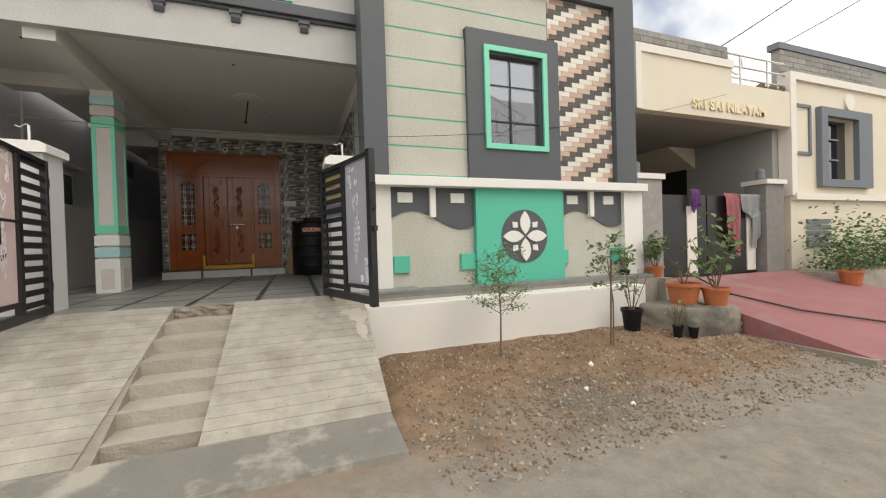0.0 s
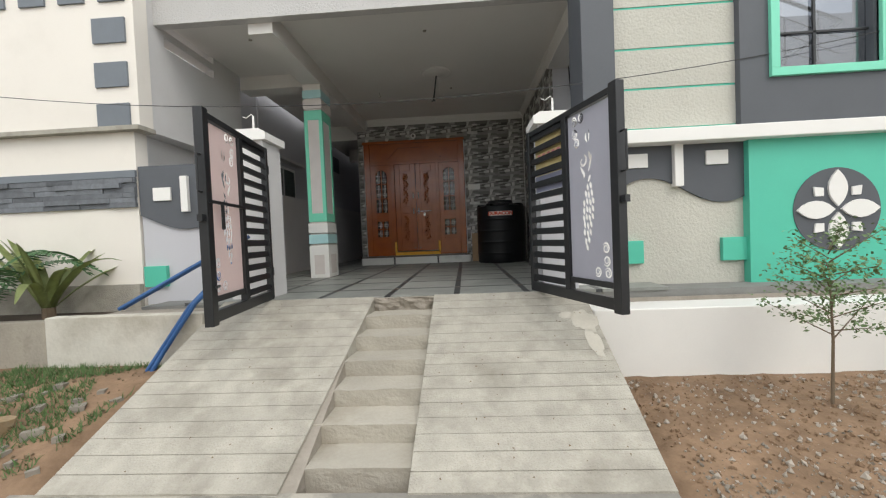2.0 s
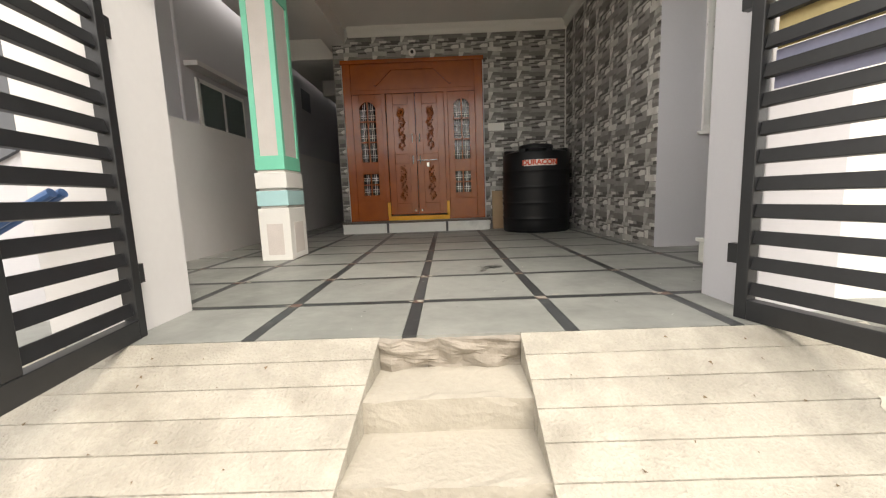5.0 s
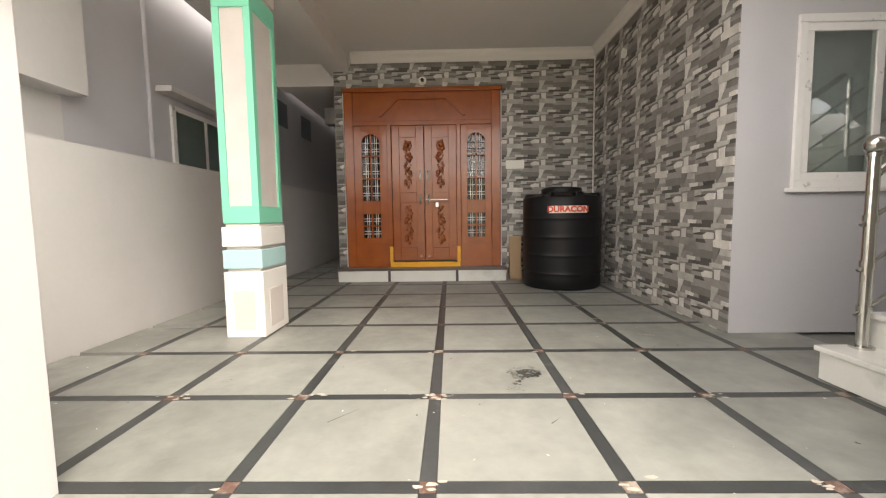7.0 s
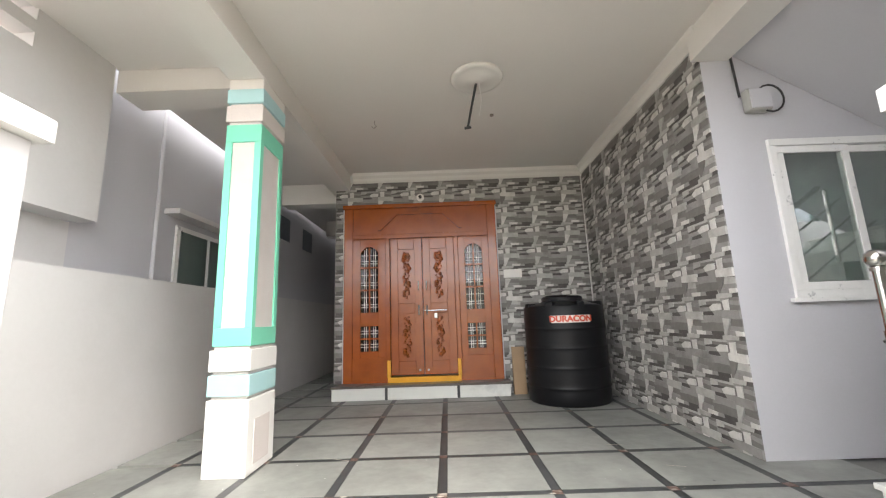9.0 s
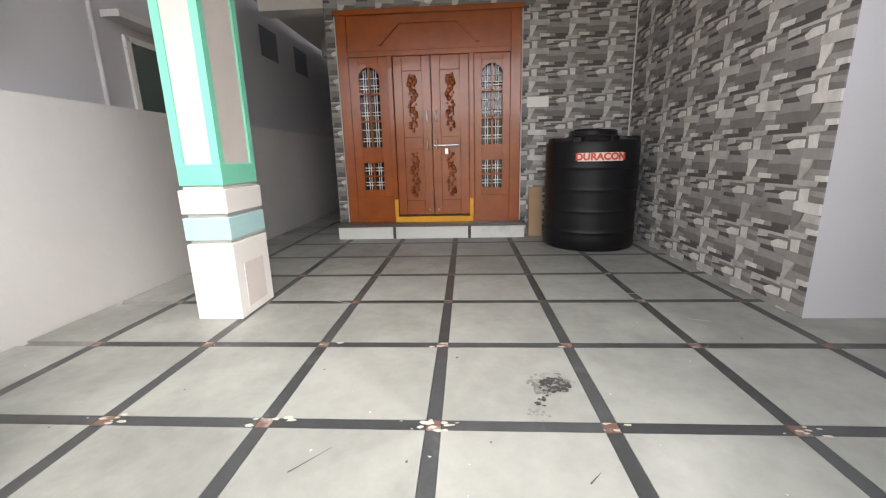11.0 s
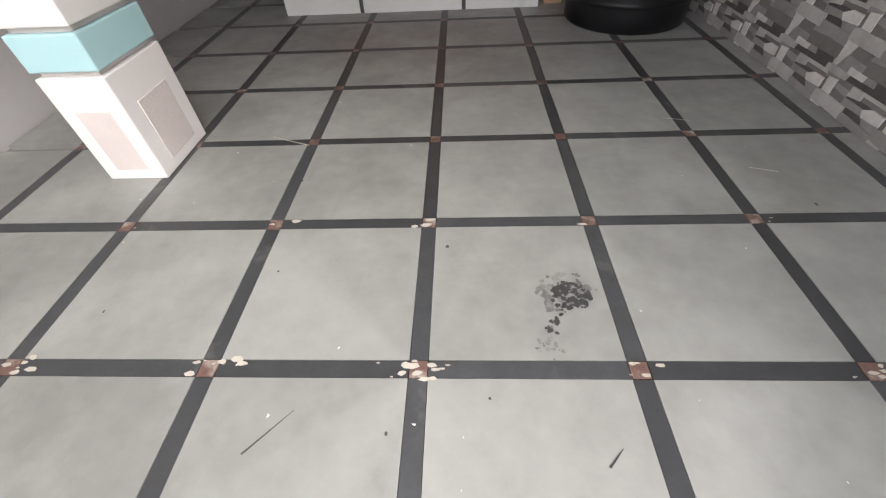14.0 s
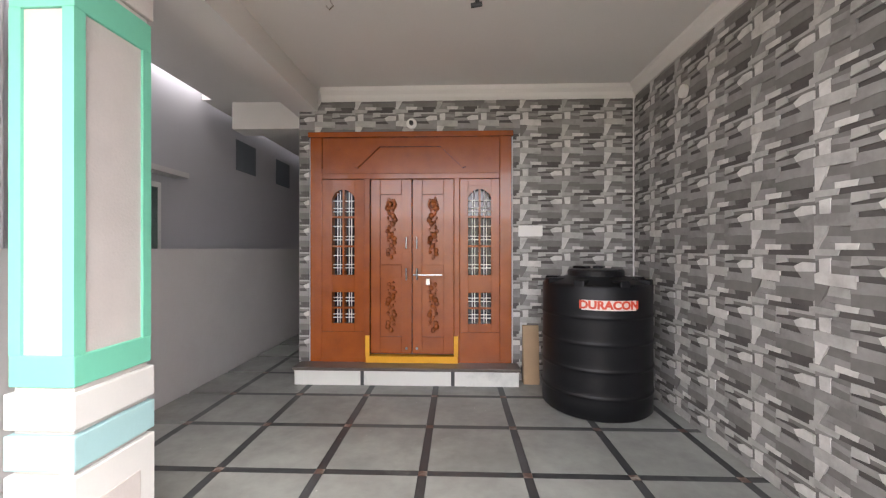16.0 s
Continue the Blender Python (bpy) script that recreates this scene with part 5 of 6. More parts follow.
def sapling(name, label, at, h, spread, leaves, leaf_size, seed, low=0.35, stems=9):
    rnd = random.Random(seed)
    t = thing(name, label, "sapling", at=at)
    bm = bmesh.new()
    top = Vector((rnd.uniform(-0.05, 0.05), rnd.uniform(-0.05, 0.05), h * 0.8))
    mid = Vector((0.02, 0.01, h * 0.4))
    cyl(bm, (0, 0, -0.05), mid, 0.013, 0.010, 8)
    cyl(bm, mid, top, 0.010, 0.005, 8)
    part("trunk", bm, M_BARK, t)
    spots = []
    for i in range(stems):
        u = low + (0.98 - low) * i / stems
        base = mid.lerp(top, max(0, (u - 0.4) / 0.4)) if u > 0.4 else mid * (u / 0.4)
        a = i * 2.4 + rnd.uniform(-0.4, 0.4)
        reach = spread * (1.15 - 0.6 * u) * rnd.uniform(0.7, 1.15)
        tip = base + Vector((reach * math.cos(a), reach * math.sin(a), reach * rnd.uniform(0.25, 1.0)))
        part("branch", cyl(bmesh.new(), base, tip, 0.005, 0.002, 6), M_BARK, t)
        for k in range(leaves // stems):
            v = rnd.uniform(0.3, 1.08)
            spots.append(base.lerp(tip, v) + Vector([rnd.gauss(0, 0.035) for _ in range(3)]))
    tagged(part("leaves", leaf_cloud(spots, leaf_size, rnd), M_LEAF, t), kind="stuff")
    return t


sapling("sapling", "thin young tree with tiny leaves in bare soil", (3.50, -2.30, ground_height(3.50, -2.30)), 1.2, 0.42, 1700, 0.034, 5, low=0.40, stems=22)
sapling("sapling", "slender staked sapling with sparse leaves", (5.12, -2.45, ground_height(5.12, -2.45)), 1.45, 0.36, 260, 0.07, 8, low=0.5, stems=11)
stake = solid("wooden_stake", rod((5.10, -2.42, -0.9), (5.13, -2.43, 0.35), 0.012), M_BARK, "thin wooden stake tied beside the sapling", "stake")


def pot(name, label, at, r, h, mtl, plant, seed, tall=0.5, leafs=90, size=0.09):
    t = thing(name, label, "plant pot", at=at)
    part("pot", lathe([(0, 0), (r * 0.72, 0), (r * 0.95, h * 0.86), (r * 1.06, h * 0.86), (r * 1.06, h), (r * 0.96, h), (r * 0.9, h * 0.88), (0, h * 0.88)], 28), mtl, t)
    rnd = random.Random(seed)
    if plant:
        bm = bmesh.new()
        spots = []
        for i in range(7):
            a = i * 0.9
            tip = Vector((tall * 0.45 * math.cos(a) * rnd.uniform(0.3, 1), tall * 0.45 * math.sin(a) * rnd.uniform(0.3, 1), h + tall * rnd.uniform(0.5, 1.1)))
            base = Vector((0.02 * math.cos(a), 0.02 * math.sin(a), h * 0.85))
            cyl(bm, base, tip, 0.008, 0.004, 6)
            for k in range(leafs // 7):
                spots.append(base.lerp(tip, rnd.uniform(0.35, 1.1)) + Vector([rnd.gauss(0, 0.04) for _ in range(3)]))
        part("stem", bm, M_BARK, t)
        tagged(part("leaves", leaf_cloud(spots, size, rnd), M_LEAF, t), kind="stuff")
    return t


rock = bmesh.new()
bmesh.ops.create_icosphere(rock, subdivisions=4, radius=1)
for v in rock.verts:
    q = v.co.copy()
    s = max(abs(q.x), abs(q.y), abs(q.z))
    q = q.lerp(q / s, 0.75)
    q += q.normalized() * 0.10 * noise.noise(q * 2.3) + q.normalized() * 0.05 * noise.noise(q * 6)
    v.co = (6.92 + q.x * 0.56, -2.12 + q.y * 0.54, -0.70 + q.z * 0.29)
solid("boulder_ledge", rock, M_ROCK, "weathered grey rock ledge holding flower pots", "rock", smooth=True)
ledge_z = -0.43
pot("flower_pot", "large terracotta pot with a bare cut stem", (6.80, -2.16, ledge_z), 0.24, 0.34, M_TERRA, True, 2, 0.35, 14, 0.12)
pot("flower_pot", "terracotta pot with a tall leafy plant", (7.14, -2.42, ledge_z), 0.19, 0.27, M_TERRA, True, 3, 0.95, 120, 0.13)
pot("flower_pot", "terracotta pot with a bushy green plant", (7.37, -1.15, -0.10), 0.15, 0.2, M_TERRA, True, 4, 0.6, 260, 0.09)
pot("plant_bag", "small black nursery bag with a leafy plant", (6.75, -1.05, -0.10), 0.09, 0.16, M_PLASTIC, True, 6, 0.4, 90, 0.08)
pot("plant_bucket", "black bucket with thin branching plant", (5.87, -2.04, ground_height(5.87, -2.04)), 0.15, 0.33, M_PLASTIC, True, 7, 0.65, 60, 0.06)
pot("plant_bag", "small black nursery bag with a thin seedling", (6.22, -2.52, ground_height(6.22, -2.52)), 0.075, 0.17, M_PLASTIC, True, 9, 0.4, 24, 0.06)
pot("plant_bag", "small black nursery bag with dry soil", (6.42, -2.60, ground_height(6.42, -2.60)), 0.07, 0.16, M_PLASTIC, False, 9)
solid("neighbour_plinth", boxes((7.28, 7.45, -1.45, -0.95, -0.9, -0.1), (7.28, 7.45, -0.95, -0.7, -0.9, -0.3)), M_RAW, "rough cement ledge beside the gate post", "ledge", "structure")

# strap-leaved plant in the planter
agave = thing("agave_plant", "strap-leaved agave with long drooping leaves", "plant", at=(-3.75, -1.28, -0.12))
rnd = random.Random(12)
for i in range(13):
    a = i * 2.4
    l = rnd.uniform(0.8, 1.35)
    lift = rnd.uniform(0.65, 1.4)
    bm = bmesh.new()
    rows_ = []
    pos = Vector((0.04 * math.cos(a), 0.04 * math.sin(a), 0.1))
    el = lift
    n = 9
    for k in range(n + 1):
        u = k / n
        wd = 0.055 * (0.7 + 0.6 * u) * (1 - u ** 3) + 0.003
        side_v = Vector((-math.sin(a), math.cos(a), 0)) * wd
        rows_.append((bm.verts.new(pos - side_v + Vector((0, 0, wd * 0.35))), bm.verts.new(pos), bm.verts.new(pos + side_v + Vector((0, 0, wd * 0.35)))))
        pos = pos + Vector((math.cos(a) * math.cos(el), math.sin(a) * math.cos(el) * 0.7, math.sin(el))) * (l / n)
        el -= rnd.uniform(0.02, 0.10) * (3.0 if i % 5 == 0 else 1)
    for p, q in zip(rows_, rows_[1:]):
        bm.faces.new((p[0], p[1], q[1], q[0]))
        bm.faces.new((p[1], p[2], q[2], q[1]))
    bmesh.ops.solidify(bm, geom=bm.faces[:], thickness=0.006)
    part("leaf", bm, M_LEAFPALE, agave, smooth=True)
part("stem", rod((0, 0, -0.05), (0, 0, 0.12), 0.06), M_BARK, agave)

# grass and litter on the earth strip
rnd = random.Random(31)
bm = bmesh.new()
for i in range(22000):
    x, y = rnd.uniform(-6.5, -1.98), rnd.uniform(-3.7, -1.72)
    if noise.noise((x * 1.7, y * 1.7, 5)) + 0.25 * noise.noise((x * 6, y * 6, 2)) < -0.16 + 0.10 * max(0, -y - 2.6):
        continue
    z = ground_height(x, y)
    h = rnd.uniform(0.02, 0.075)
    a = rnd.uniform(0, 6.3)
    dx, dy = 0.006 * math.cos(a), 0.006 * math.sin(a)
    lx, ly = rnd.gauss(0, 0.03), rnd.gauss(0, 0.03)
    bm.faces.new([bm.verts.new(q) for q in ((x - dx, y - dy, z - 0.005), (x + dx, y + dy, z - 0.005), (x + lx, y + ly, z + h))])
solid("grass", bm, M_GRASS, "short patchy green grass on brown soil", "grass", "stuff")


def pebbles(name, label, count, spot, lo, hi, seed, mtl):
    rnd = random.Random(seed)
    bm = bmesh.new()
    for i in range(count):
        x, y = spot(rnd)
        r = lo + (hi - lo) * rnd.random() ** 3
        z = ground_height(x, y) + r * 0.2
        m = Matrix.Translation((x, y, z)) @ Euler((rnd.uniform(0, 6), rnd.uniform(0, 6), rnd.uniform(0, 6))).to_matrix().to_4x4() @ Matrix.Diagonal((r * rnd.uniform(0.7, 1.4), r, r * rnd.uniform(0.5, 0.9), 1))
        vs = [bm.verts.new(m @ Vector(q)) for q in ((1, 0, 0), (0, 1, 0), (-1, 0, 0), (0, -1, 0), (0.1, 0, 1), (0, 0.1, -1))]
        for q in ((0, 1, 4), (1, 2, 4), (2, 3, 4), (3, 0, 4), (1, 0, 5), (2, 1, 5), (3, 2, 5), (0, 3, 5)):
            bm.faces.new([vs[k] for k in q])
    return solid(name, bm, mtl, label, "stones", "stuff")


pebbles("pebbles", "loose small stones scattered over brown earth", 3800, lambda r: (r.uniform(2.05, 8.0), r.uniform(-4.4, -1.75)), 0.004, 0.028, 41, M_PEBBLE)
pebbles("gravel_pile", "small heap of grey gravel on the earth", 3200, lambda r: (r.gauss(3.75, 0.50), r.gauss(-3.5, 0.30)), 0.006, 0.023, 42, M_GRAVEL)
pebbles("gravel", "grey gravel spread beside the ramp edge", 500, lambda r: (r.gauss(2.4, 0.22), r.gauss(-3.4, 0.25)), 0.006, 0.02, 43, M_GRAVEL)
M_CLOD = material("dry_earth_clods", (0.215, 0.14, 0.085), 0.95, vary=0.4, scale=20)
pebbles("earth_clods", "crumbly brown clods on the bare earth", 6500, lambda r: (r.uniform(2.05, 8.0), r.uniform(-4.3, -1.75)), 0.005, 0.024, 46, M_CLOD)
pebbles("road_grit", "fine grit on the dusty road", 2500, lambda r: (r.uniform(-3, 9), r.uniform(-8, -4.0)), 0.003, 0.012, 44, M_PEBBLE)
pebbles("dry_litter", "dry leaf bits and stones on soil", 1500, lambda r: (r.uniform(-6, -2.1), r.uniform(-4.2, -1.75)), 0.004, 0.022, 45, M_LITTER)
for x, y, s in (((4.35, -2.9, 0.035), (3.9, -3.35, 0.03), (4.1, -3.75, 0.028))):
    bm = bmesh.new()
    bmesh.ops.create_icosphere(bm, subdivisions=1, radius=s, matrix=Matrix.Translation((x, y, ground_height(x, y) + s * 0.4)))
    solid("white_stone", bm, M_WHITE, "small white broken stone on earth", "stone")

# dry specks on the ramp and porch floor
rnd = random.Random(51)
bm = bmesh.new()
for i in range(170):
    x, y = rnd.uniform(-1.9, 1.9), rnd.uniform(-3.15, -1.35)
    if -0.35 < x < 0.55:
        continue
    a, l = rnd.uniform(0, 6.3), rnd.uniform(0.006, 0.022)
    z = rz(y) + 0.004
    bm.faces.new([bm.verts.new(q) for q in ((x, y, z), (x + l * math.cos(a), y + l * math.sin(a), z + 0.44 * l * math.sin(a)), (x + l * 0.6 * math.cos(a + 1), y + l * 0.6 * math.sin(a + 1), z + 0.3 * l * math.sin(a + 1) + 0.003))])
solid("dry_specks", bm, M_LITTER, "tiny dry leaf specks on the ramp", "litter", "stuff")
bm = bmesh.new()
for i in range(60):
    x, y = rnd.uniform(-2.4, 2.1), rnd.uniform(-1.2, 3.6)
    a, l = rnd.uniform(0, 6.3), rnd.uniform(0.004, 0.016)
    bm.faces.new([bm.verts.new(q) for q in ((x, y, 0.002), (x + l * math.cos(a), y + l * math.sin(a), 0.003), (x + l * 0.6 * math.cos(a + 1), y + l * 0.6 * math.sin(a + 1), 0.002))])
solid("floor_specks", bm, M_WHITE, "tiny paint chips on the porch floor", "litter", "stuff")

# feathery fern at the far end of the planter
fern = thing("fern_plant", "green fern with long feathery drooping fronds", "plant", at=(-4.45, -1.45, -0.12))
rnd = random.Random(83)
for k in range(13):
    a = -2.6 + 0.4 * k + rnd.uniform(-0.2, 0.2)
    reach, rise = rnd.uniform(0.8, 1.2), rnd.uniform(0.85, 1.35)
    bm = bmesh.new()
    for j in range(2, 30):
        s = j / 30
        px, pz = reach * s, rise * (1.9 * s - 1.55 * s * s)
        for side in (-1, 1):
            l = 0.20 * math.sin(math.pi * min(1, 0.12 + s * 0.9)) + 0.02
            ax, ay = math.cos(a), math.sin(a)
            q = []
            for du, dv in ((-0.004, 0), (0.03, 0.4), (0.03, 1.0), (-0.012, 0.5)):
                u, w = px + du + 0.05 * dv, side * l * dv
                q.append(bm.verts.new((u * ax - w * ay, u * ay + w * ax, pz - 0.05 * dv * dv + rnd.uniform(-0.004, 0.004))))
            bm.faces.new(q)
    part("frond", bm, M_FERN, fern)
part("stem", rod((0, 0, 0), (0, 0, 0.12), 0.05), M_FERN, fern)

# broken blocks and rubble on the earth strip
def rubble(name, label, at, size, mtl, seed, turn):
    bm = boxes((-size[0] / 2, size[0] / 2, -size[1] / 2, size[1] / 2, -0.03, size[2]))
    bmesh.ops.subdivide_edges(bm, edges=bm.edges[:], cuts=3, use_grid_fill=True)
    for v in bm.verts:
        n_ = noise.noise_vector((v.co.x * 9 + seed, v.co.y * 9, v.co.z * 9))
        v.co += n_ * min(size) * 0.4
    ob = solid(name, bm, mtl, label, "rubble", "")
    ob.location = at
    ob.rotation_euler = (0, 0, turn)


rubble("broken_block", "broken ochre sandstone block on the soil", (-2.66, -2.74, ground_height(-2.66, -2.74)), (0.28, 0.2, 0.11), M_OCHRE, 3, 0.2)
rnd = random.Random(85)
for k in range(40):
    s = rnd.uniform(0.03, 0.12)
    gx, gy = rnd.uniform(-3.2, -1.98), rnd.uniform(-3.5, -2.1)
    rubble("broken_stone", "pale broken stone lying on the soil", (gx, gy, ground_height(gx, gy)), (s, s * rnd.uniform(0.5, 0.9), s * 0.35), M_PALESTONE, k, rnd.uniform(0, 3))

# dark oily patch on a floor tile
def fleck(bm, cx, cy, r, z, rnd):
    n_ = rnd.randint(7, 11)
    bm.faces.new([bm.verts.new((cx + r * math.cos(6.283 * i / n_) * rnd.uniform(0.55, 1.25), cy + r * math.sin(6.283 * i / n_) * rnd.uniform(0.55, 1.25), z)) for i in range(n_)])


rnd = random.Random(61)
halo, core = bmesh.new(), bmesh.new()
for k in range(70):
    a, d = rnd.uniform(0, 6.283), 0.115 * rnd.random() ** 0.6
    fleck(halo, 0.545 + d * math.cos(a), 0.315 + 0.85 * d * math.sin(a), rnd.uniform(0.006, 0.02), 0.0014 + 0.00001 * k, rnd)
for k in range(120):
    a, d = rnd.uniform(0, 6.283), 0.075 * rnd.random() ** 0.55
    if d > 0.014:
        fleck(core, 0.555 + d * math.cos(a), 0.30 + 0.9 * d * math.sin(a), rnd.uniform(0.004, 0.013), 0.0024 + 0.00001 * k, rnd)
for k in range(30):
    u = rnd.random()
    fleck(core, 0.52 - 0.06 * u + rnd.gauss(0, 0.008), 0.245 - 0.10 * u + rnd.gauss(0, 0.006), rnd.uniform(0.003, 0.009), 0.0037 + 0.00001 * k, rnd)
for k in range(26):
    fleck(halo, 0.44 + rnd.gauss(0, 0.022), 0.09 + rnd.gauss(0, 0.02), rnd.uniform(0.003, 0.009), 0.0022 + 0.00001 * k, rnd)
tagged(part("oil_halo", halo, M_STAIN, floor, "grey oily halo"), kind="stuff")
tagged(part("oil_stain", core, M_OIL, floor, "black oil stain"), kind="stuff")

# cement splashes round the strip crossings
rnd = random.Random(65)
bm = bmesh.new()
for k in range(70):
    cx, cy = rnd.choice((-1.44, -0.72, 0, 0, 0, 0.72, 0.72, 1.44)) + rnd.gauss(0, 0.05), rnd.choice((0, 0, 0, -0.72, 0.72)) + rnd.gauss(0, 0.02)
    rr_, st = rnd.uniform(0.003, 0.014), rnd.uniform(0, 6.3)
    bm.faces.new([bm.verts.new((cx + rr_ * 2.2 * math.cos(q + st) * rnd.uniform(0.5, 1.2), cy + rr_ * math.sin(q + st) * rnd.uniform(0.5, 1.2), 0.0016 + 0.00002 * k)) for q in [i * 1.05 for i in range(6)]])
for x0, y0, x1, y1 in ((-0.98, 1.50, -0.74, 1.40), (1.35, 1.62, 1.50, 1.58), (1.6, 1.1, 1.72, 1.06)):
    n_ = Vector((y0 - y1, x1 - x0)).normalized() * 0.004
    bm.faces.new([bm.verts.new(q) for q in ((x0 - n_.x, y0 - n_.y, 0.002), (x1 - n_.x, y1 - n_.y, 0.002), (x1 + n_.x, y1 + n_.y, 0.002), (x0 + n_.x, y0 + n_.y, 0.002))])
tagged(part("cement_splashes", bm, M_SPLASH, floor, "pale cement splashes"), kind="stuff")

bm = bmesh.new()
for x0, y0, x1, y1 in ((-0.5, -0.27, -0.38, -0.14), (0.55, -0.29, 0.6, -0.24)):
    n_ = Vector((y0 - y1, x1 - x0)).normalized() * 0.0035
    bm.faces.new([bm.verts.new(q) for q in ((x0 - n_.x, y0 - n_.y, 0.002), (x1 - n_.x * 0.3, y1 - n_.y * 0.3, 0.002), (x1 + n_.x * 0.3, y1 + n_.y * 0.3, 0.002), (x0 + n_.x, y0 + n_.y, 0.002))])
rnd = random.Random(66)
for k in range(16):
    fleck(bm, rnd.uniform(-1.9, 1.9), rnd.uniform(-1.1, 1.3), rnd.uniform(0.004, 0.012), 0.0032 + 0.00002 * k, rnd)
tagged(part("dark_scuffs", bm, M_OIL, floor, "dark scuffs and specks"), kind="stuff")

# ---- pipes and cables ----
pipes = thing("blue_pipes", "pair of blue plastic pipes leaning by the gate", "pipes")
for k in (0, 0.05):
    part("pipe", tube([(-1.45, -1.28 - k, 0.68), (-2.03, -1.30 - k, 0.39), (-2.86, -1.32 - k, -0.03)], 0.021), M_BLUE, pipes)
    part("pipe", tube([(-1.42 - k, -1.64, 0.42 - k * 0.5), (-1.77 - k, -1.73, 0.05 - k * 0.5), (-2.08 - k, -1.77, -0.40 - k * 0.3), (-2.16 - k, -1.82, -0.56), (-2.18 - k, -1.86, -0.75)], 0.021), M_BLUE, pipes)


def hang(a, b, sag, r, n=24):
    a, b = Vector(a), Vector(b)
    return tube([a.lerp(b, i / n) + Vector((0, 0, -sag * 4 * (i / n) * (1 - i / n))) for i in range(n + 1)], r)


solid("service_cable", hang((-9.0, -1.08, 3.4), (9.5, -1.08, 3.5), 1.38, 0.004, 36), M_WIRE, "thin black cable sagging across the house front", "cable")
solid("overhead_wire", hang((11.9, 0.7, 5.62), (13.0, -7.5, 8.5), 0.25, 0.012), M_WIRE, "thin overhead electric wire", "wire")
solid("overhead_wire", hang((14.1, 0.5, 5.92), (17.0, -5.0, 9.0), 0.25, 0.012), M_WIRE, "thin overhead electric wire", "wire")

# ---- neighbour details ----
sign = thing("house_name_sign", "gold house-name letters fixed on cream fascia", "sign letters", at=(8.67, -0.955, 3.2))
cursor = 0.0
for ch in "SRI SAI NILAYAM":
    if ch == " ":
        cursor += 0.11
        continue
    fc = bpy.data.curves.new("letter", "FONT")
    fc.body, fc.size, fc.extrude, fc.offset = ch, 0.26, 0.014, 0.010
    fo = bpy.data.objects.new("letter", fc)
    fm = bpy.data.meshes.new_from_object(fo)
    bpy.data.objects.remove(fo)
    wide = max(v.co.x for v in fm.vertices)
    fm.transform(pose(cursor, -0.014, 0, 90, 0, 0))
    fm.materials.clear()
    fm.materials.append(M_GOLD)
    lo = new("letter", fm)
    lo.parent = sign
    cursor += wide + 0.012


rr = thing("neighbour_railing", "steel roof railing with a ring ornament", "railing")
for z in (4.0, 4.25, 4.5):
    part("rail", rod((9.9, -0.85, z), (11.8, -0.85, z), 0.02), M_STEEL, rr)
for x in (10.3, 11.2):
    part("post", rod((x, -0.85, 3.83), (x, -0.85, 4.5), 0.02), M_STEEL, rr)
part("ring", tube([(10.15 + 0.22 * math.cos(a), -0.85, 4.3 + 0.22 * math.sin(a)) for a in [i * math.pi / 10 for i in range(21)]], 0.015), M_STEEL, rr)
pigeon = bmesh.new()
for k in range(9):
    ball(pigeon, (10.9 + 0.1 * k, -0.85, 3.88 + 0.05 * math.sin(k * 1.7)), 0.07, 8)
solid("dry_cloth_heap", pigeon, M_BARK, "brown dry heap on the parapet edge", "heap", smooth=True)


def draped(name, label, x0, x1, zt, zb, mtl, seed):
    rnd = random.Random(seed)
    bm = bmesh.new()
    n, m_ = 14, 10
    g = []
    for j in range(m_ + 1):
        row = []
        for i in range(n + 1):
            u, v = i / n, j / m_
            x = x0 + (x1 - x0) * u + 0.04 * v * math.sin(3 * u + seed)
            y = -0.80 - 0.025 * math.sin(u * 17 + seed) * (0.3 + v) - (0.05 if j else 0.0)
            row.append(bm.verts.new((x, y, zt - (zt - zb) * v * (1 - 0.25 * math.sin(u * 5 + seed) * (j == m_)))))
        g.append(row)
    for j in range(m_):
        for i in range(n):
            bm.faces.new((g[j][i], g[j][i + 1], g[j + 1][i + 1], g[j + 1][i]))
    bmesh.ops.solidify(bm, geom=bm.faces[:], thickness=0.006)
    return solid(name, bm, mtl, label, "laundry", smooth=True, group="laundry on the gate")


draped("hanging_cloth", "pink patterned cloth drying over the gate", 9.75, 10.25, 1.53, 0.45, M_CLOTH1, 1)
draped("hanging_cloth", "grey folded cloth drying over the gate", 10.2, 11.0, 1.52, 1.1, M_CLOTH2, 2)
draped("hanging_cloth", "grey towel drying over the gate", 10.65, 10.95, 1.2, 0.5, M_CLOTH2, 4)
draped("hanging_cloth", "small purple cloth drying on the gate", 8.75, 8.98, 1.6, 1.2, M_CLOTH3, 3)
part("soffit_brace", prism(bmesh.new(), [(11.6, 3.05), (10.6, 3.05), (11.6, 2.5)], "y", 1.2, 3.0), M_CREAM, nr)
for x, z in ((9.9, 1.9), (8.3, 2.6)):
    part("lamp", lathe([(0, 0), (0.07, 0.02), (0.09, 0.1), (0.05, 0.18), (0, 0.2)], 14), M_NGREY, nr).location = (x, 2.9 if x > 9 else 0.5, z)
hedge = thing("potted_shrubs", "row of leafy green shrubs in low planter", "shrubs", at=(12.6, -1.5, -0.2))
rnd = random.Random(71)
spots = [Vector((rnd.uniform(-0.8, 3.2), rnd.gauss(0, 0.28), abs(rnd.gauss(0.35, 0.38)))) for _ in range(2600)]
tagged(part("leaves", leaf_cloud(spots, 0.10, rnd), M_LEAF, hedge), kind="stuff")
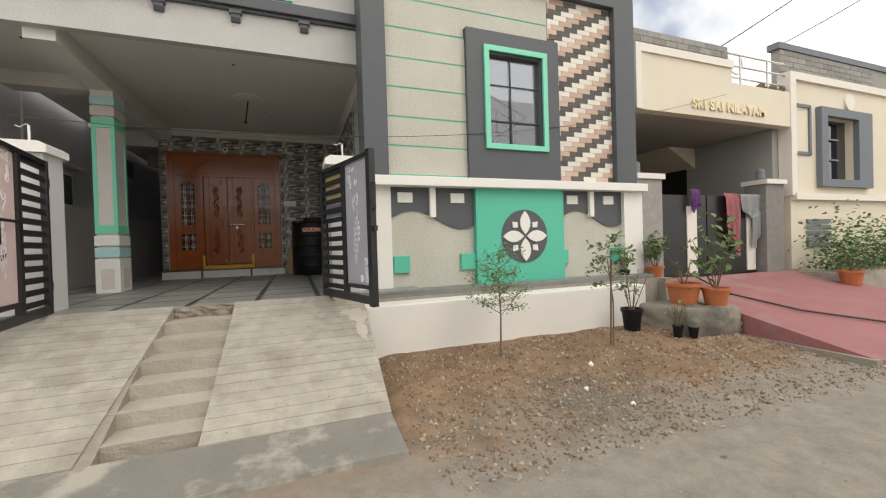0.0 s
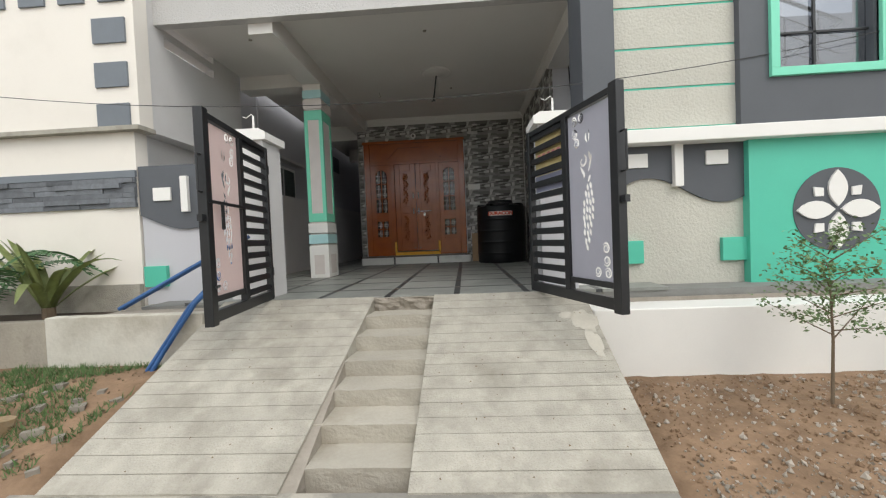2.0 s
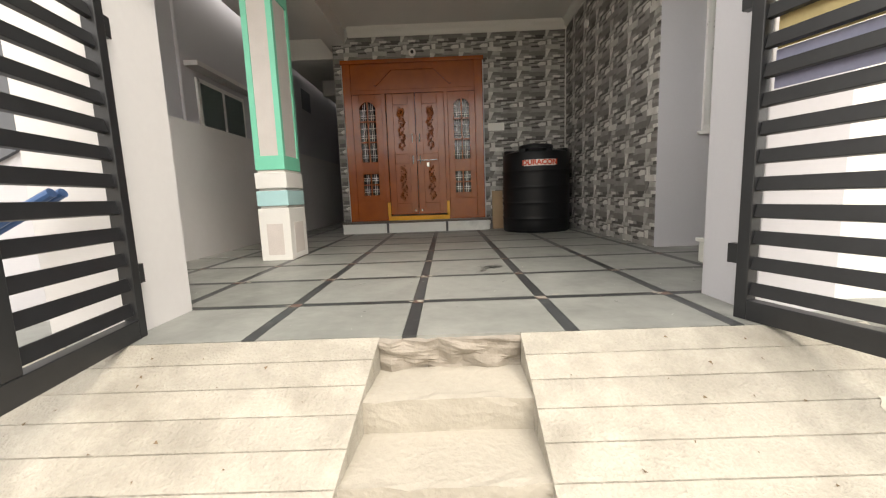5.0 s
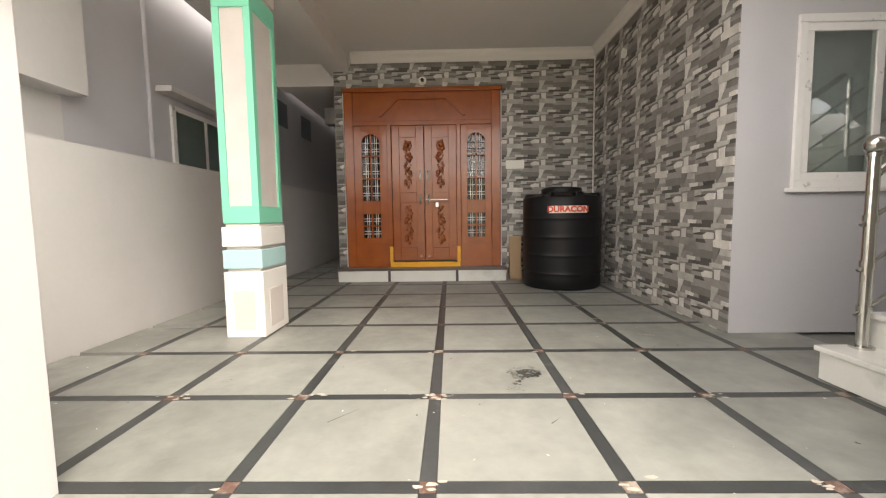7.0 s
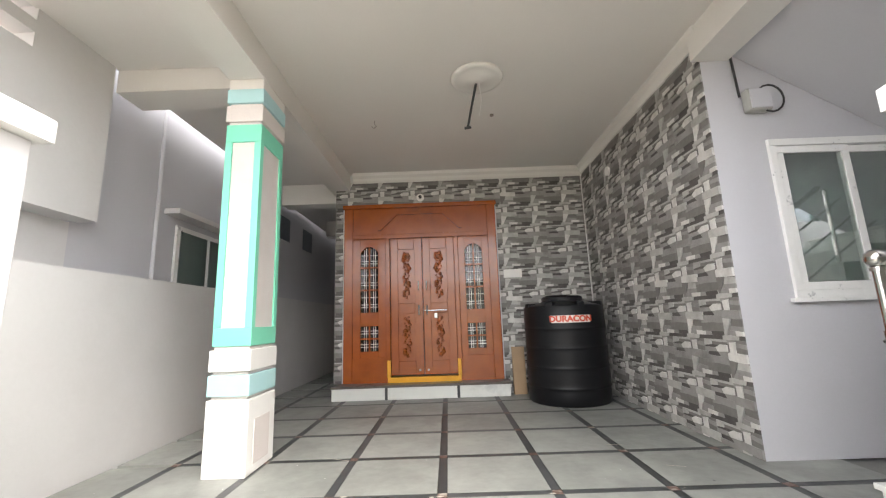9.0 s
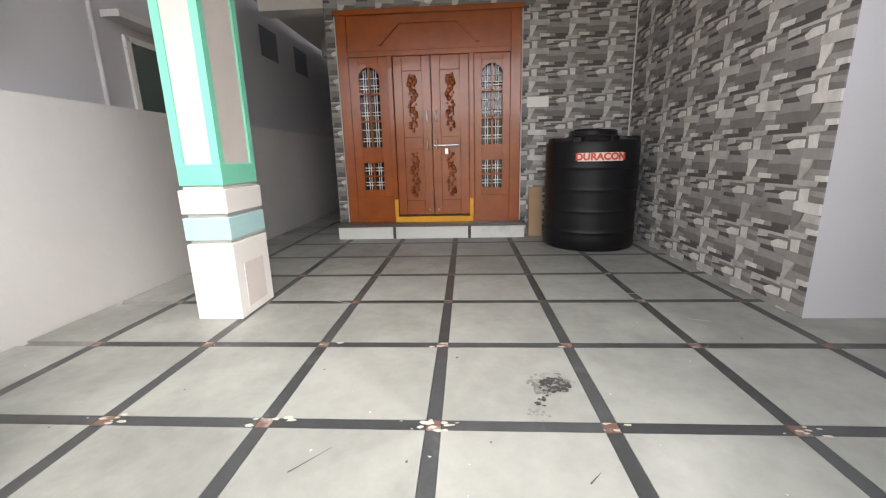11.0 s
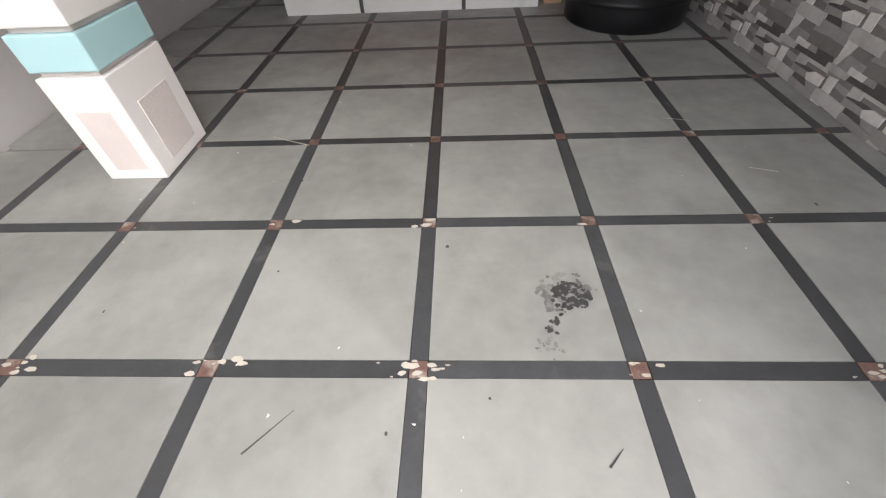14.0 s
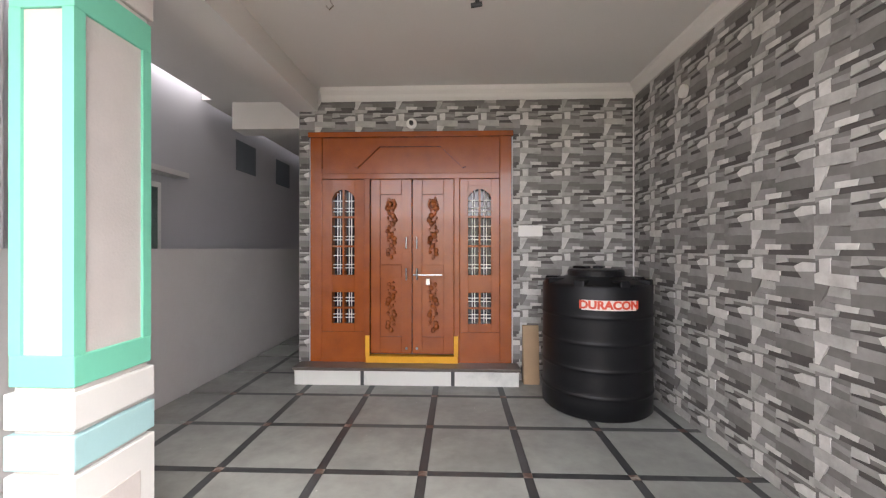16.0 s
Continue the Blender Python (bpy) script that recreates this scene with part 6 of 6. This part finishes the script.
part("planter", boxes((-0.9, 3.4, -0.4, 0.4, -0.7, -0.02)), M_CEMENT, hedge)
pot("flower_pot", "orange plastic pot beside the shrubs", (11.7, -2.0, -0.45), 0.2, 0.3, M_TERRA, True, 14, 0.5, 120, 0.1)
vent = thing("slatted_vent", "grey slatted vent in the low cream wall", "vent", at=(12.4, -0.92, 0.3))
for k in range(5):
    part("slat", boxes((0, 0.9, -0.03, 0.02, 0.14 * k, 0.14 * k + 0.09)), M_NGREY, vent)
part("recess_line", boxes((12.0, 12.6, -0.94, -0.9, 2.45, 2.52), (12.0, 12.6, -0.94, -0.9, 3.55, 3.62), (12.55, 12.62, -0.94, -0.9, 2.45, 3.6)), M_NGREY, nb)
part("medallion", cyl(bmesh.new(), (14.2, -0.9, 3.85), (14.2, -0.95, 3.85), 0.2, seg=24), M_NWHITE, nb)
part("drive_kerb", boxes((7.38, 7.5, -4.1, -0.95, -1.1, -0.87)), M_RAW, nr)
cable = solid("ground_cable", tube([(8.6, -1.0, -0.17), (8.2, -1.9, -0.38), (8.5, -2.8, -0.57), (9.4, -3.6, -0.74)], 0.015), M_WIRE, "black cable lying on the red ramp", "cable")

# block courses on the far parapets
for par, x0, x1, y, z0, rows_n in ((nr, 7.05, 12.1, 0.6, 4.42, 8), (nb, 13.9, 18.5, 0.4, 4.55, 8)):
    for r in range(rows_n):
        x = x0 - (0.2 if r % 2 else 0)
        while x < x1:
            a, c = max(x, x0), min(x + 0.4, x1)
            if c - a > 0.05:
                part("block", boxes((a, c - 0.012, y - 0.02, y, z0 + 0.15 * r, z0 + 0.15 * r + 0.138)), M_GREYBRICK, par)
            x += 0.4

# ---- floor tiles ----
PITCH, STRIP = 0.72, 0.062
tile_mesh = mesh_of(boxes((STRIP / 2 + 0.002, PITCH - STRIP / 2 - 0.002, STRIP / 2 + 0.002, PITCH - STRIP / 2 - 0.002, -0.03, 0.0)), M_TILE)
sx_mesh = mesh_of(boxes((STRIP / 2 + 0.002, PITCH - STRIP / 2 - 0.002, -STRIP / 2, STRIP / 2, -0.03, -0.0008)), M_STRIP)
sy_mesh = mesh_of(boxes((-STRIP / 2, STRIP / 2, STRIP / 2 + 0.002, PITCH - STRIP / 2 - 0.002, -0.03, -0.0008)), M_STRIP)
dot_mesh = mesh_of(boxes((-STRIP / 2 + 0.001, STRIP / 2 - 0.001, -STRIP / 2 + 0.001, STRIP / 2 - 0.001, -0.03, -0.0004)), M_REDDOT)


def lay(name, me, x, y):
    ob = new(name, me)
    ob.parent = floor
    ob.location = (x, y, 0)


for r in range(-1, 7):
    for c in range(-3, 4):
        lay("floor_tile", tile_mesh, c * PITCH, r * PITCH)
        lay("granite_strip", sx_mesh, c * PITCH, r * PITCH)
        lay("granite_strip", sy_mesh, c * PITCH, r * PITCH)
        lay("corner_dot", dot_mesh, c * PITCH, r * PITCH)
for c in range(-3, 4):
    me = mesh_of(boxes((STRIP / 2 + 0.002, PITCH - STRIP / 2 - 0.002, -0.575, -STRIP / 2 - 0.004, -0.03, 0.0)), M_TILE) if c == -3 else me
    lay("floor_tile", me, c * PITCH, -PITCH)
    sm_ = mesh_of(boxes((-STRIP / 2, STRIP / 2, -0.575, -STRIP / 2 - 0.004, -0.03, -0.0008)), M_STRIP) if c == -3 else sm_
    lay("granite_strip", sm_, c * PITCH, -PITCH)
for r in range(-1, 16):
    if r >= 7:
        lay("floor_tile", tile_mesh, -3 * PITCH, r * PITCH)
        lay("granite_strip", sx_mesh, -3 * PITCH, r * PITCH)
    me = mesh_of(boxes((-0.50, -STRIP / 2 - 0.002, STRIP / 2 + 0.002, PITCH - STRIP / 2 - 0.002, -0.03, 0.0)), M_TILE) if r == -1 else me
    lay("floor_tile", me, -3 * PITCH, r * PITCH)

# ---- split-stone cladding ----
TW, THT = 0.49, 0.333
CHAR, DARK, GREY, PALE, WHITE = range(5)


def stones(variant):
    """The mock split stones of one ceramic wall tile: outline in parts of its width and height, tone, relief in mm."""
    tri, wedge, slab = (WHITE, DARK, PALE) if variant == 0 else (DARK, PALE, WHITE) if variant == 1 else (PALE, DARK, GREY)
    return [
        ([(0.28, 0.0), (0.92, 0.0), (0.92, 0.095), (0.30, 0.10)], CHAR, 3), ([(0, 0), (0.28, 0), (0.30, 0.10), (0, 0.12)], PALE, 10), ([(0.92, 0), (1, 0), (1, 0.12), (0.92, 0.095)], PALE, 9),
        ([(0.05, 0.12), (0.25, 0.10), (0.25, 0.21), (0.09, 0.23)], GREY, 8), ([(0.25, 0.10), (0.50, 0.10), (0.52, 0.20), (0.25, 0.21)], WHITE, 13), ([(0.50, 0.10), (0.66, 0.10), (0.64, 0.21), (0.52, 0.20)], GREY, 9), ([(0.66, 0.10), (0.98, 0.095), (0.97, 0.20), (0.64, 0.21)], CHAR, 4), ([(0.98, 0.095), (1, 0.12), (1, 0.22), (0.97, 0.20)], PALE, 8),
        ([(0, 0.12), (0.05, 0.12), (0.18, 0.50), (0, 0.52)], tri, 15), ([(0.14, 0.33), (0.43, 0.31), (0.43, 0.46), (0.18, 0.50)], wedge, 5), ([(0.09, 0.23), (0.43, 0.20), (0.43, 0.31), (0.14, 0.33)], GREY, 9),
        ([(0.43, 0.20), (0.98, 0.20), (1, 0.23), (1, 0.40), (0.72, 0.42), (0.43, 0.40)], DARK, 11), ([(0.43, 0.40), (0.72, 0.42), (1, 0.40), (1, 0.58), (0.50, 0.60), (0.43, 0.46)], GREY, 14),
        ([(0, 0.52), (0.18, 0.50), (0.50, 0.48), (0.50, 0.69), (0.05, 0.71), (0, 0.68)], slab, 16), ([(0.50, 0.60), (0.82, 0.585), (0.76, 0.70), (0.50, 0.69)], CHAR, 5), ([(0.82, 0.585), (1, 0.58), (1, 0.72), (0.76, 0.70)], GREY, 10),
        ([(0, 0.68), (0.07, 0.71), (0.07, 0.90), (0, 0.90)], DARK, 6), ([(0.07, 0.71), (0.20, 0.70), (0.20, 0.96), (0.06, 0.94)], WHITE, 14), ([(0.20, 0.70), (0.42, 0.69), (0.42, 0.80), (0.20, 0.84)], DARK, 8),
        ([(0.42, 0.69), (0.76, 0.70), (0.72, 0.80), (0.42, 0.80)], GREY, 11), ([(0.76, 0.70), (1, 0.72), (1, 0.87), (0.84, 0.88), (0.72, 0.80)], WHITE, 15), ([(0.42, 0.80), (0.72, 0.80), (0.78, 0.85), (0.62, 0.87), (0.42, 0.84)], CHAR, 4),
        ([(0.20, 0.84), (0.42, 0.80), (0.43, 0.91), (0.20, 0.93)], GREY, 9), ([(0.20, 0.93), (0.43, 0.91), (0.44, 1), (0.20, 1)], DARK, 5), ([(0.43, 0.84), (0.62, 0.87), (0.60, 1), (0.44, 1)], PALE, 13), ([(0.62, 0.87), (1, 0.88), (1, 0.94), (0.62, 0.945)], DARK, 5), ([(0.62, 0.945), (1, 0.94), (1, 1), (0.60, 1)], PALE, 9), ([(0, 0.90), (0.06, 0.94), (0.20, 0.96), (0.20, 1), (0, 1)], GREY, 8),
    ]


def clip(poly, axis, limit, keep_less):
    out = []
    for p, q in zip(poly, poly[1:] + poly[:1]):
        pin, qin = ((p[axis] <= limit) == keep_less or p[axis] == limit), ((q[axis] <= limit) == keep_less or q[axis] == limit)
        if pin:
            out.append(p)
        if pin != qin:
            k = (limit - p[axis]) / (q[axis] - p[axis])
            out.append((p[0] + (q[0] - p[0]) * k, p[1] + (q[1] - p[1]) * k))
    return out


def stone_tile_mesh(variant, u0, u1, v0, v1):
    """One wall tile, cut to the part u0..u1, v0..v1 of its face; it stands out towards -y."""
    rnd = random.Random(90 + variant)
    verts, faces, tones = [], [], []

    def block(poly, deep, tone, tilt):
        k = len(verts)
        n = len(poly)
        verts.extend((p * TW, 0.0, q * THT) for p, q in poly)
        verts.extend((p * TW, -deep * (1 + tilt * (q - 0.5) + tilt * (p - 0.5)), q * THT) for p, q in poly)
        faces.append([k + n + i for i in range(n)])
        tones.append(tone)
        for i in range(n):
            j = (i + 1) % n
            faces.append([k + i, k + j, k + n + j, k + n + i])
            tones.append(tone)

    block([(u0, v0), (u1, v0), (u1, v1), (u0, v1)], 0.002, DARK, 0)
    for poly, tone, deep in stones(variant):
        tilt = rnd.uniform(-0.5, 0.5)
        for axis, limit, less in ((0, u0, False), (0, u1, True), (1, v0, False), (1, v1, True)):
            if poly:
                poly = clip(poly, axis, limit, less)
        if len(poly) > 2:
            block(poly, 0.001 * deep + 0.003, tone, tilt)
    me = bpy.data.meshes.new("stone_tile")
    me.from_pydata(verts, [], faces)
    for m in M_SPLIT:
        me.materials.append(m)
    me.polygons.foreach_set("material_index", tones)
    bm = bmesh.new()
    bm.from_mesh(me)
    bmesh.ops.recalc_face_normals(bm, faces=bm.faces[:])
    bm.to_mesh(me)
    bm.free()
    return me


stone_meshes = {}


def clad(parent, place, turn, length, height, first_u, first_v, holes, seed):
    """Hang wall tiles over length by height, cut at the ends and round the holes; place(u) gives the world x, y."""
    rnd = random.Random(seed)
    u = first_u
    while u < length:
        v = first_v
        while v < height:
            variant = rnd.choice((0, 0, 0, 1, 2))
            a, b, c, d = max(u, 0), min(u + TW, length), max(v, 0), min(v + THT, height)
            cells = [(a, b, c, d)]
            for h0, h1, k0, k1 in holes:
                rest = []
                for p, q, r, t in cells:
                    if p >= h1 or q <= h0 or r >= k1 or t <= k0:
                        rest.append((p, q, r, t))
                        continue
                    if p < h0:
                        rest.append((p, h0, r, t))
                    if q > h1:
                        rest.append((h1, q, r, t))
                    if t > k1:
                        rest.append((max(p, h0), min(q, h1), k1, t))
                    if r < k0:
                        rest.append((max(p, h0), min(q, h1), r, k0))
                cells = rest
            for p, q, r, t in cells:
                if q - p < 0.008 or t - r < 0.008:
                    continue
                key = (variant, round((p - u) / TW, 3), round((q - u) / TW, 3), round((r - v) / THT, 3), round((t - v) / THT, 3))
                if key not in stone_meshes:
                    stone_meshes[key] = stone_tile_mesh(*key)
                ob = new("stone_tile", stone_meshes[key])
                ob.parent = parent
                x, y = place(u)
                ob.matrix_world = pose(x, y, v, 0, 0, turn)
            v += THT
        u += TW


clad(wall_back, lambda u: (-1.66 + u, BACK), 0, RIGHT - 0.02 + 1.66, 3.33, 3.62 - 8 * TW, -0.155, [(DX0 - 0.02 + 1.66, DX1 + 0.02 + 1.66, -1.0, 2.93), (-0.04, 2.62, -1.0, 0.2)], 21)
clad(wall_right, lambda u: (RIGHT, BACK - 0.02 - u), -90, BACK - 0.02 - 1.11, 3.40, -0.12, -0.155, [], 22)

part("corner_bead", rod((RIGHT - 0.030, BACK - 0.030, 0.0), (RIGHT - 0.030, BACK - 0.030, 3.37), 0.006), M_WHITE, wall_back, "thin white corner joint")
